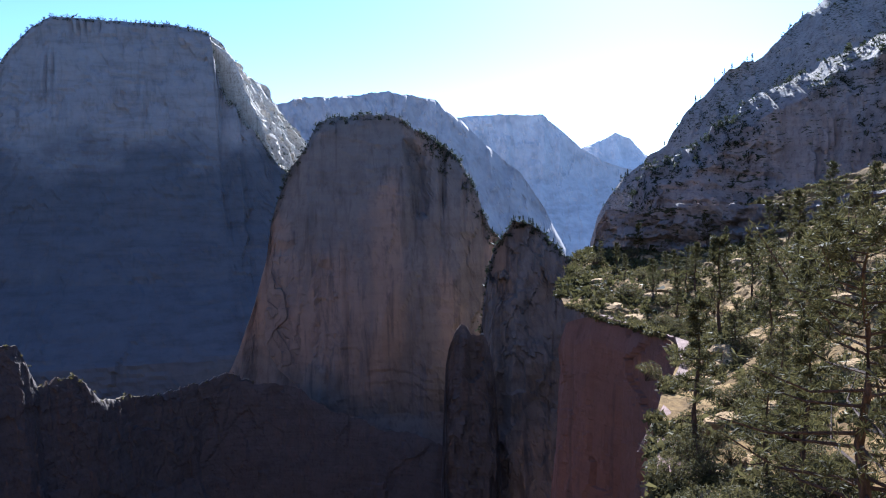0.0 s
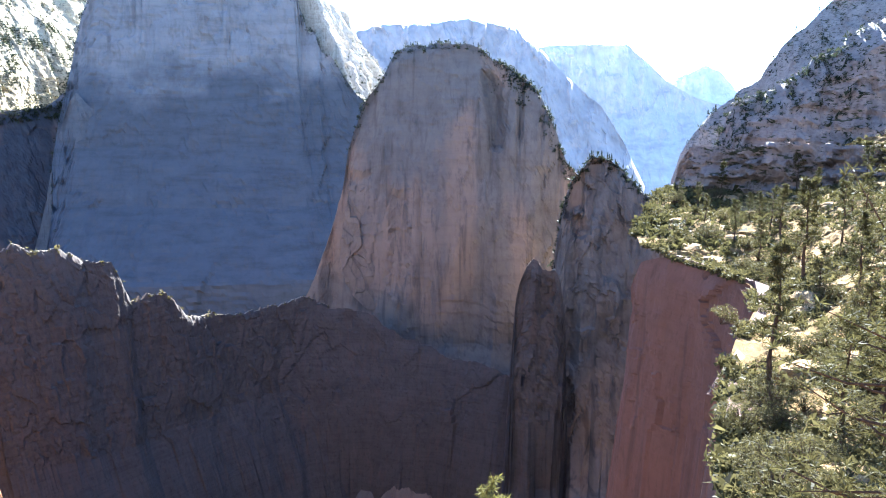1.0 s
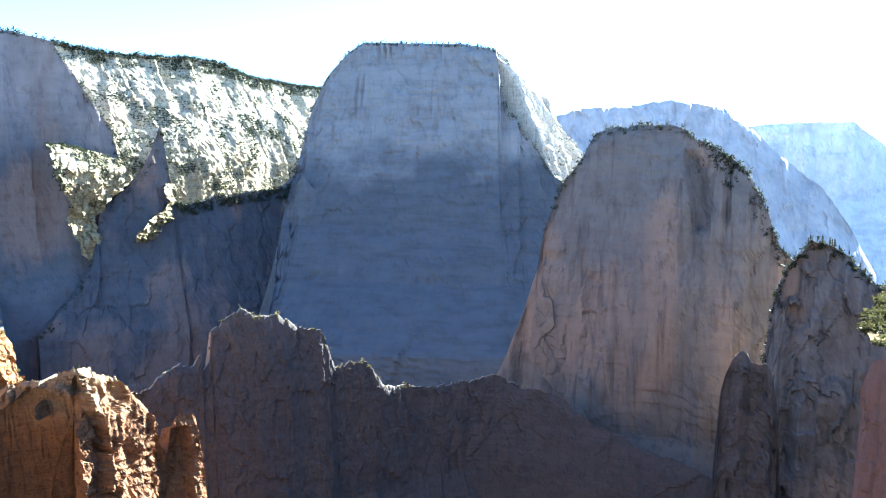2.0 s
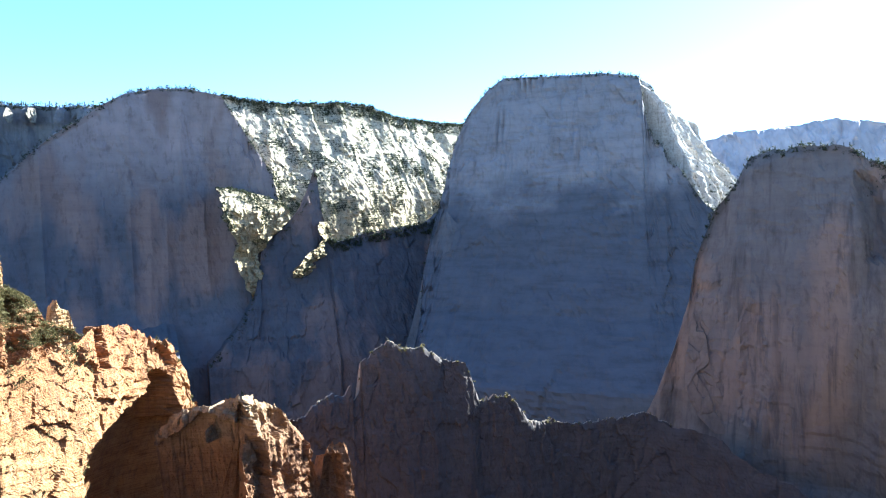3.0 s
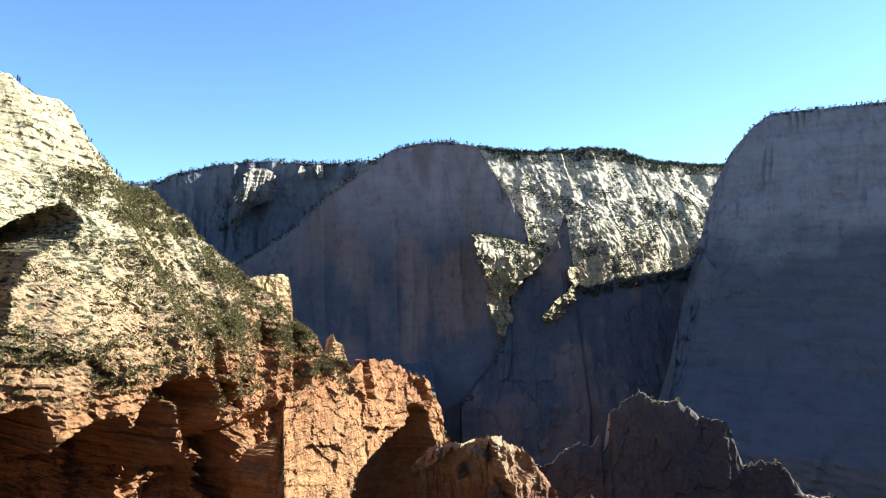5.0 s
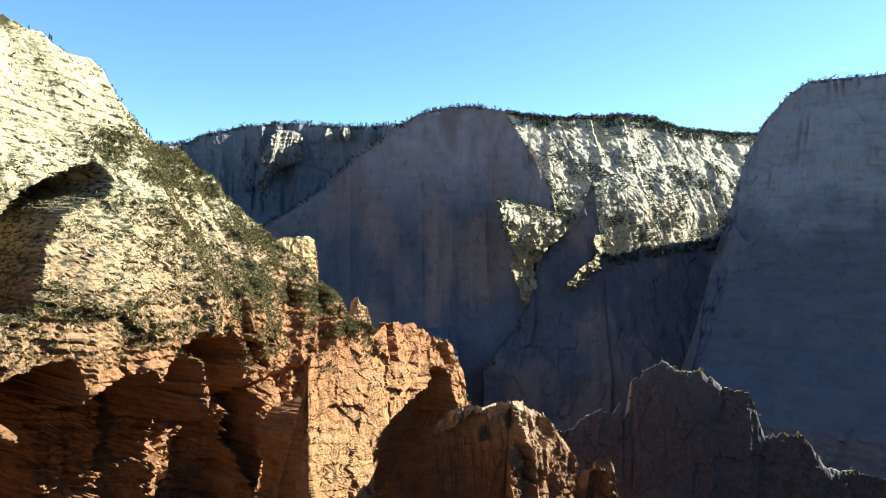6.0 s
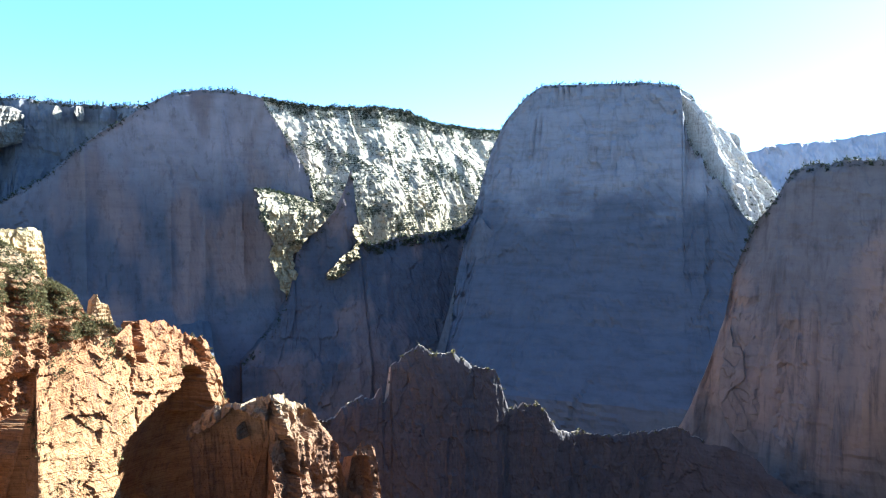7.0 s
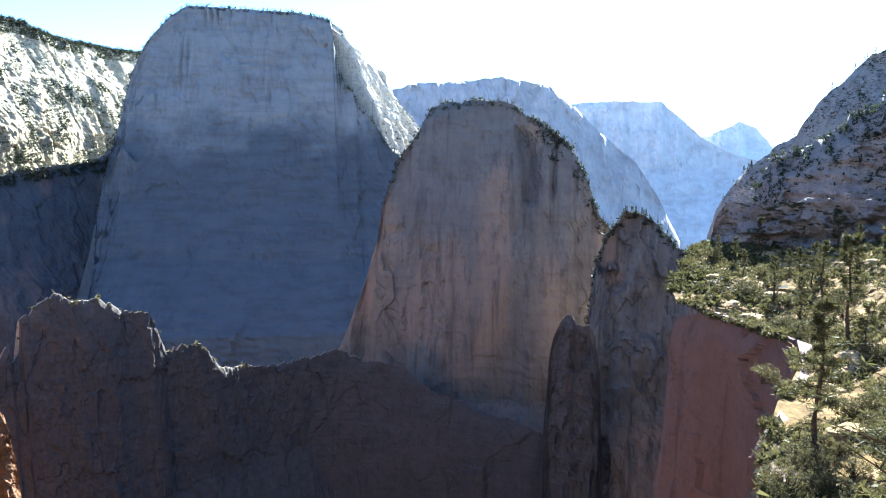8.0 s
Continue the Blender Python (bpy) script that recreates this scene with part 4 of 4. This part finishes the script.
def pine_tree(seed, height, spread, tufts, blades, size, bare=0.3, lean=0.05, dead=4, needles=None):
    """A ponderosa-like pine: tapered trunk, limbs that rise at the tips, open crown of needle tufts."""
    rnd = random.Random(seed)
    tree = new("pine_tree")
    wood, limbs = bmesh.new(), bmesh.new()
    bend = [Vector((lean * height * (k / 8) ** 1.5 + rnd.gauss(0, 0.012) * height, rnd.gauss(0, 0.012) * height, height * k / 8 - 0.4)) for k in range(9)]
    r0 = height * 0.016 + 0.05
    tube(wood, bend, [r0 * (1 - 0.93 * k / 8) for k in range(9)], 7)
    verts, faces = [], []

    def stem(t):
        k = min(7, int(t * 8))
        return bend[k].lerp(bend[k + 1], t * 8 - k)

    count = max(10, tufts // 11)
    for i in range(count + dead):
        gone = i >= count
        t = rnd.uniform(0.12, bare) if gone else bare + (1 - bare) * ((i + rnd.random()) / count) ** 0.9 * 0.98
        taper = (1 - ((t - bare) / (1 - bare)) ** 1.6) if not gone else 0.6
        length = spread * (0.25 + 0.75 * max(0.0, taper)) * rnd.uniform(0.55, 1.1)
        a = i * 2.4 + rnd.uniform(-0.5, 0.5)
        out = Vector((math.cos(a), math.sin(a), 0))
        root = stem(t)
        droop = rnd.uniform(-0.25, 0.1) if t < 0.7 else rnd.uniform(0.1, 0.6)
        tip = root + out * length + Vector((0, 0, length * (droop + 0.25)))
        mid = root + out * length * 0.5 + Vector((rnd.gauss(0, 0.06) * length, rnd.gauss(0, 0.06) * length, length * droop * 0.3))
        tube(limbs, [root, mid, tip], [r0 * 0.32 * (1.1 - t) + 0.012, r0 * 0.2 * (1.1 - t) + 0.01, 0.008], 4)
        if gone:
            continue
        each = max(4, tufts // count)
        for j in range(each):
            f = 0.35 + 0.65 * (j + rnd.random()) / each
            c = (root.lerp(mid, f * 2) if f < 0.5 else mid.lerp(tip, f * 2 - 1))
            c = c + Vector((rnd.gauss(0, 0.16), rnd.gauss(0, 0.16), abs(rnd.gauss(0.05, 0.09)))) * length * 0.8
            tuft(verts, faces, rnd, c, size, blades)
    for j in range(6):
        tuft(verts, faces, rnd, bend[8] - Vector((0, 0, 0.06 * j * size * 3)), size, blades)
    part("trunk", wood, M_BARK, tree)
    tagged(part("branchwork", limbs, M_BARK, tree), kind="stuff")
    leaf_part("crown", verts, faces, needles or M_PINE, tree)
    return tree


def bush(seed, width, tufts, blades, size):
    rnd = random.Random(seed)
    shrub = new("bush")
    stems = bmesh.new()
    verts, faces = [], []
    for i in range(tufts):
        a, r = rnd.uniform(0, math.tau), width * 0.5 * math.sqrt(rnd.random())
        top = Vector((math.cos(a) * r, math.sin(a) * r, width * (0.16 + 0.5 * rnd.random() * (1 - (2 * r / width) ** 2 * 0.7))))
        if i % 5 == 0:
            tube(stems, [Vector((0, 0, -0.2)), top * 0.55 + Vector((0, 0, 0.05)), top], [0.03, 0.02, 0.006], 3)
        tuft(verts, faces, rnd, top, size, blades, slim=0.08)
    tagged(part("stemwork", stems, M_BARK, shrub), kind="stuff")
    leaf_part("leaves", verts, faces, M_SCRUB, shrub)
    return shrub


def stand(bearing, away, turn=0.0, size=1.0, sink=0.0):
    """A pose on the pine slope."""
    x, y, _ = at(bearing, 0, away)
    z = float(pine_slope_height(np.array([x]), np.array([y]))[0]) - sink
    return Matrix.Translation((x, y, z)) @ Matrix.Rotation(turn, 4, "Z") @ Matrix.Scale(size, 4)


def set_copy(thing, m, first):
    """The thing itself takes the first pose, copies take the others."""
    if first:
        thing.matrix_basis = m
        return thing
    made = copy_thing(thing, m)
    made.matrix_basis = m
    return made


def pines():
    """The pines of the slope: bearing, metres away, height in metres."""
    kinds = [pine_tree(k, 10.0, sp, 280, 16, 0.5, bare, lean) for k, sp, bare, lean in ((1, 2.0, 0.34, 0.02), (2, 2.4, 0.28, 0.06), (3, 1.8, 0.42, -0.04), (4, 2.9, 0.25, 0.03))]
    for k in kinds:
        tagged(k, "slender green pine with bare lower trunk on the slope", "tree", "pines on the slope")
    spots = PINES + fill_pines()
    for i, (b, d, h) in enumerate(spots):
        set_copy(kinds[i % 4], stand(b, d, i * 2.1, h / 10.0), i < 4)


def shrubs():
    kinds = [bush(20 + k, w, n, 9, 0.2) for k, (w, n) in enumerate(((1.6, 130), (2.2, 190), (1.2, 90), (2.8, 230)))]
    for k in kinds:
        tagged(k, "low rounded grey-green bush on sandy ground", "bush", "bushes on the slope")
    rnd = random.Random(5)
    for i in range(190):
        d = 26 * (8.2 ** rnd.random())
        left = np.interp(d, [26, 30, 47, 62, 84, 112, 126, 137, 150, 235], [-20, -21, -17.8, -17.5, -18.3, -18.6, -16, -12, -10.5, -12.5])
        b = left - 26 * rnd.random() ** 1.2
        set_copy(kinds[i % 4], stand(b, d, rnd.uniform(0, 6), rnd.uniform(0.7, 1.2) + d / 160), i < 4)


def slab(seed, size):
    """A weathered sandstone slab with stepped, broken edges."""
    rnd = random.Random(seed)
    bm = bmesh.new()
    n = 14
    rings = []
    for level, (shrink, z) in enumerate(((1.12, -0.5), (1.05, 0.0), (1.0, 0.16), (0.9, 0.19), (0.72, 0.30), (0.62, 0.32))):
        rings.append([])
        for k in range(n):
            a = k * math.tau / n
            r = size * (0.6 + 0.5 * abs(noise.noise(Vector((math.cos(a) * 1.2 + seed * 3.1, math.sin(a) * 1.2, level * 0.22))))) * shrink
            rings[-1].append(bm.verts.new((r * math.cos(a) * 1.3, r * math.sin(a), size * z + rnd.uniform(-0.02, 0.02) * size)))
    for r1, r2 in zip(rings, rings[1:]):
        for k in range(n):
            bm.faces.new((r1[k], r1[(k + 1) % n], r2[(k + 1) % n], r2[k]))
    bm.faces.new(rings[-1])
    me = bpy.data.meshes.new("rock_slab")
    bm.to_mesh(me)
    bm.free()
    me.materials.append(M_SLAB)
    return new("rock_slab", me)


def slabs():
    kinds = [slab(s, 1.5) for s in (1, 2, 3, 4, 5)]
    for k in kinds:
        tagged(k, "pale weathered sandstone slab lying on the slope", "rock", "slabs on the slope")
    rnd = random.Random(9)
    for i in range(110):
        d = 30 * (7.0 ** rnd.random())
        left = np.interp(d, [26, 30, 47, 62, 84, 112, 126, 137, 150, 235], [-20, -21, -17.6, -17.3, -18, -18.4, -15.8, -11.6, -10.2, -12.2])
        b = left - 1.2 - 70 / d - 24 * rnd.random() ** 1.2
        set_copy(kinds[i % 5], stand(b, d, rnd.uniform(0, 6), rnd.uniform(0.5, 1.0 + d / 110), 0.25), i < 5)
    set_copy(kinds[0], stand(0, 0.1, 0.4, 0.7, 0.3), False)


M_SLAB = sandstone("slab_sandstone", (0.340, 0.235, 0.118), (0.400, 0.286, 0.150), 310, 30, 2.0, 0.3, strata=0.6)
M_SLAB.node_tree.nodes["Principled BSDF"].inputs["Specular IOR Level"].default_value = 0.03
PINES = [(-19.9, 62, 13), (-16.6, 150, 9), (-21.4, 110, 15), (-19.0, 165, 9), (-18.2, 165, 8), (-25.0, 140, 10), (-26.8, 150, 14), (-20.5, 205, 10), (-24.0, 205, 10), (-28.5, 190, 14), (-31.2, 180, 11),
         (-25.0, 48, 8), (-27.6, 46, 11), (-12.6, 190, 6), (-13.8, 185, 7)]
def fill_pines():
    """More pines, thinly strewn over the slope."""
    rnd = random.Random(31)
    spots = []
    while len(spots) < 44:
        d = 55 + 165 * rnd.random() ** 0.8
        left = np.interp(d, [47, 62, 84, 112, 126, 137, 150, 235], [-22, -22, -21, -20.5, -18, -14, -12.5, -14])
        b = left - 22 * rnd.random() ** 0.8
        if all(math.hypot(d - q[1], (b - q[0]) * d / 57) > 5 for q in spots + PINES):
            spots.append((b, d, rnd.uniform(5.5, 12.0)))
    return spots


slabs()
pines()
shrubs()


def near_pine():
    """The big pine close to the lookout, with long open limbs."""
    tree = pine_tree(77, 13.0, 5.4, 700, 22, 0.34, 0.12, -0.10, dead=18)
    tree.matrix_basis = stand(-31.5, 23, 1.0, 1.0)
    tagged(tree, "large open-crowned green pine close to the lookout", "tree")
    for b, d, top, h in ((2.3, 13.0, -6.95, 5.0), (-0.3, 12.6, -7.05, 4.6), (25.5, 8.6, -4.72, 3.7)):
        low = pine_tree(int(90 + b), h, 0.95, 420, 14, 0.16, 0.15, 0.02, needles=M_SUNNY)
        x, y, _ = at(b, 0, d)
        low.matrix_basis = Matrix.Translation((x, y, EYE.z + top - h))
        tagged(low, "small sunlit yellow-green pine below the lookout", "tree")


near_pine()
juniper = bush(99, 3.4, 210, 9, 0.34)
juniper.matrix_basis = Matrix.Translation(at(-16.2, -15.6, 83)) @ Matrix.Rotation(0.5, 4, "Y")
tagged(juniper, "grey juniper leaning out over the red cliff", "bush")


# ---- single conifers along the skylines ----
def conifer(seed):
    """A slim dark conifer, ten metres high, with short tiers of drooping branches."""
    rnd = random.Random(seed)
    tree = new("conifer")
    wood = bmesh.new()
    tube(wood, [Vector((0, 0, -1.5)), Vector((rnd.gauss(0, 0.1), rnd.gauss(0, 0.1), 5)), Vector((0, 0, 10))], [0.34, 0.22, 0.03], 5)
    verts, faces = [], []
    for i in range(64):
        t = rnd.uniform(0.08, 1.0)
        a, r = rnd.uniform(0, math.tau), (1.05 - t) * rnd.uniform(0.5, 2.1)
        tuft(verts, faces, rnd, Vector((math.cos(a) * r, math.sin(a) * r, 10 * t - 0.3 * r)), 1.0, 5, 0.0, 0.22)
    part("trunk", wood, M_BARK, tree)
    leaf_part("crown", verts, faces, M_RIMWOOD, tree)
    return tagged(tree, "slim dark conifer standing on the rocky skyline", "tree", "conifers on the skylines")


def skyline_conifers():
    kinds = [conifer(k) for k in (201, 202, 203)]
    rnd = random.Random(17)
    made = 0
    # wall, bearings between which they stand, how many, height in metres
    for grid, b1, b2, count, tall in ((WALL, 59.0, 66.5, 26, 17), (WALL, 66.5, 74.5, 12, 11), (ARCH, 50.6, 58.5, 20, 9), (WHITE, 29, 49.5, 26, 11), (THRONE, 18, 28, 20, 8), (HILL, 74.8, 88, 13, 4.0),
                                      (HILL, 66.5, 74.8, 8, 2.6), (TOWER, 1.0, 9.6, 8, 4.5), (TOWER, -4.0, 0.8, 14, 5.0), (TWIN, -10, -5, 12, 5.5), (UPPER, -29, -14, 16, 6), (SPUR, 49, 53, 3, 3.0)):
        crest = grid[0]
        b = np.degrees(np.arctan2(-crest[:, 0], crest[:, 1]))
        found = np.flatnonzero((b > b1) & (b < b2))
        for _ in range(count):
            p = crest[found[rnd.randrange(len(found))]]
            size = tall / 10.0 * rnd.uniform(0.55, 1.25)
            set_copy(kinds[made % 3], Matrix.Translation((p[0], p[1], p[2] - 1.6 * size)) @ Matrix.Rotation(rnd.uniform(0, 6), 4, "Z") @ Matrix.Scale(size, 4), made < 3)
            made += 1


skyline_conifers()


# ---- far scrub and rim woods, too many to count ----
def scatter(name, label, grid, count, size, seed, keep, tall=1.0, material=None, blades=9):
    """Clumps of leaves over a rock face: keep gives the chance from the place of a point."""
    rnd = np.random.RandomState(seed)
    flat = grid.reshape(-1, 3)
    odds = np.clip(keep(flat, np.repeat(np.arange(grid.shape[0]), grid.shape[1])), 0, None)
    pick = rnd.choice(len(flat), count, p=odds / odds.sum())
    c = flat[pick] + rnd.normal(0, size * 0.5, (count, 3)) * (1, 1, 0.1)
    big = size * rnd.uniform(0.5, 1.3, count)[:, None, None]
    way = rnd.normal(0, 1, (count, blades, 3))
    way /= np.linalg.norm(way, axis=2, keepdims=True)
    way[:, :, 2] = np.abs(way[:, :, 2]) * tall
    mid = c[:, None, :] + way * big * rnd.uniform(0.2, 0.9, (count, blades, 1))
    arm1 = rnd.normal(0, 0.42, (count, blades, 3)) * big
    arm2 = rnd.normal(0, 0.42, (count, blades, 3)) * big
    v = np.stack([mid - arm1, mid + arm1 * 0.7 + arm2 * 0.5, mid + arm2], 2).reshape(-1, 3)
    f = np.arange(len(v)).reshape(-1, 3).tolist()
    ob = mesh_object(name, v, f, material or M_SCRUB)
    tagged(ob, label, "scrub", kind="stuff")


def patchy(p, scale, seed, bias=0.1):
    return np.clip(cloudy(p[:, 0] / scale, p[:, 1] / scale, p[:, 2] / scale + seed, 4) + bias, 0, 1)


def hill_cover(p):
    """Where scrub grows on the cream hill: thick along the lower ridge, beside the high alcove and in one clump, thin elsewhere."""
    b = np.degrees(np.arctan2(-p[:, 0], p[:, 1]))
    e = np.degrees(np.arctan2(p[:, 2] - EYE.z, np.hypot(p[:, 0], p[:, 1])))
    below = np.interp(b, [62, 66, 68, 70, 72, 75, 79, 82], [-6, -2, -1.4, 0.8, 2.5, 5.5, 8.5, 12]) - e
    ridge = np.clip(1.25 - below / 5.5, 0, 1) * np.clip((79.5 - b) / 2, 0, 1)
    clump = np.exp(-((b - 80.4) / 1.0) ** 2 - ((e - 6.3) / 1.5) ** 2)
    beside = np.exp(-((b - 83.5) / 2.2) ** 2 - ((e + 3.5) / 3.5) ** 2)
    foot = np.exp(-((b - 77.5) / 5.0) ** 2 - ((e + 7.5) / 1.6) ** 2)
    return np.clip(np.interp(e, [-4, 3, 7], [0.42, 0.30, 0.09]) + 1.0 * ridge + 1.8 * clump + 1.1 * beside + 0.6 * foot, 0, 2)


RIMLINE = lambda p, row: (row < 2) * 1.0
WOODED_TOP = lambda p, row: np.where(row < 2, 1.5, (row < 6) * patchy(p, 90, 6, 0.4))
for grid, count, size, nm in ((WALL, 800, 6.5, "plateau"), (ARCH, 500, 4.5, "headland"), (WHITE, 5000, 5, "white cliff"), (THRONE, 700, 3.6, "flat-topped mountain")):
    scatter("rim_woods", "dark conifers along the rim of the " + nm, grid, count, size, 60 + count, RIMLINE if grid is not WHITE else WOODED_TOP, 2.0, M_RIMWOOD)
scatter("cliff_scrub", "dark scrub dotting the white cliff", WHITE, 14000, 4.2, 71, lambda p, row: patchy(p * (1, 1, 1.8), 60, 3, 0.22) ** 1.2 * (p[:, 2] > 330) * np.interp(p[:, 2], [330, 480, 590, 640], [1.0, 1.0, 0.9, 0.25]), 1.0, M_RIMWOOD)
scatter("buttress_trees", "fringe of conifers along the buttress top", BUTTRESS, 800, 6, 72, lambda p, row: (row < 5) * np.where(-p[:, 0] < p[:, 1] * 0.92, 1.0, 0.15), 1.5, M_RIMWOOD)
scatter("spur_scrub", "scrub on the pale spur", WSPUR, 800, 4, 73, lambda p, row: patchy(p, 40, 3, 0.2) * (p[:, 2] > 290), 1.0, M_RIMWOOD)
scatter("rib_scrub", "dark scrub on the narrow pale rib", PALE_RIB, 160, 3.5, 91, lambda p, row: patchy(p, 25, 3, 0.2), 1.0, M_RIMWOOD)
scatter("hill_scrub", "grey-green scrub scattered on the cream hill", HILL, 30000, 1.2, 74, lambda p, row: patchy(p * (1, 1, 3.0), 30, 5, 0.16) * (p[:, 2] > 255) * hill_cover(p), blades=6)
scatter("hill_bushes", "dark bushes in the clefts of the cream hill", HILL, 3600, 1.7, 88, lambda p, row: patchy(p * (1, 1, 2.6), 22, 9, 0.12) * (p[:, 2] > 280) * hill_cover(p), 1.0, M_SCRUB)
scatter("bluff_scrub", "small scrub on the orange bluff", BLUFF, 700, 1.5, 75, lambda p, row: patchy(p, 25, 5, 0.0) * np.where(row < 25, 1.0, 0.25))
scatter("ridge_scrub", "small trees along the ridge crest", RIDGE, 110, 1.8, 76, lambda p, row: (row < 3) * 1.0)
scatter("tower_trees", "small trees on the tower's top and shoulder", TOWER, 260, 2.2, 77, lambda p, row: (row < 3) * (p[:, 2] > 290), 1.4, M_RIMWOOD)
scatter("tower_shoulder_trees", "dark green trees down the tower's shoulder", TOWER, 520, 1.9, 90, lambda p, row: (row < 12) * (p[:, 0] > -p[:, 1] * 0.045) * patchy(p, 14, 4, 0.25), 1.3, M_RIMWOOD)
scatter("lower_tower_trees", "small trees on the lower tower", TWIN, 300, 2.2, 78, lambda p, row: (row < 4) * 1.0, 1.3, M_RIMWOOD)
scatter("hillside_scrub", "scrub and small pines on the shaded hillside", UPPER, 11000, 1.7, 79, lambda p, row: patchy(p, 40, 5, 0.25) * np.where(row < 40, 2.0, 1.0), 1.3, M_RIMWOOD, 7)
scatter("ledge_scrub", "scrub and small pines on the ledges", LEDGES, 4200, 1.5, 80, lambda p, row: patchy(p, 30, 5, 0.3) * np.where(row < 8, 7.0, np.where(row < 30, 3.0, 1.0)), 1.3, M_RIMWOOD)
scatter("slope_undergrowth", "dry grass and low scrub covering the pine slope", SLOPE[None], 14000, 0.55, 81, lambda p, row: patchy(p, 9, 5, 0.25) * (p[:, 1] > 15) * (p[:, 0] < p[:, 1] * 0.9) * np.hypot(p[:, 0], p[:, 1]) ** 1.5, blades=14)
scatter("far_slope_bushes", "dark bushes under the rim step at the slope's far end", SLOPE[None], 1500, 1.1, 92, lambda p, row: patchy(p, 12, 7, 0.3) * (np.hypot(p[:, 0], p[:, 1]) > 140) * (p[:, 1] > 60), 1.0, M_PINE, 16)
scatter("shoulder_scrub", "scrub on the pale shoulder", SHOULDER, 500, 4, 87, lambda p, row: patchy(p, 50, 5, 0.1) * (p[:, 2] > 330), 1.0, M_RIMWOOD)
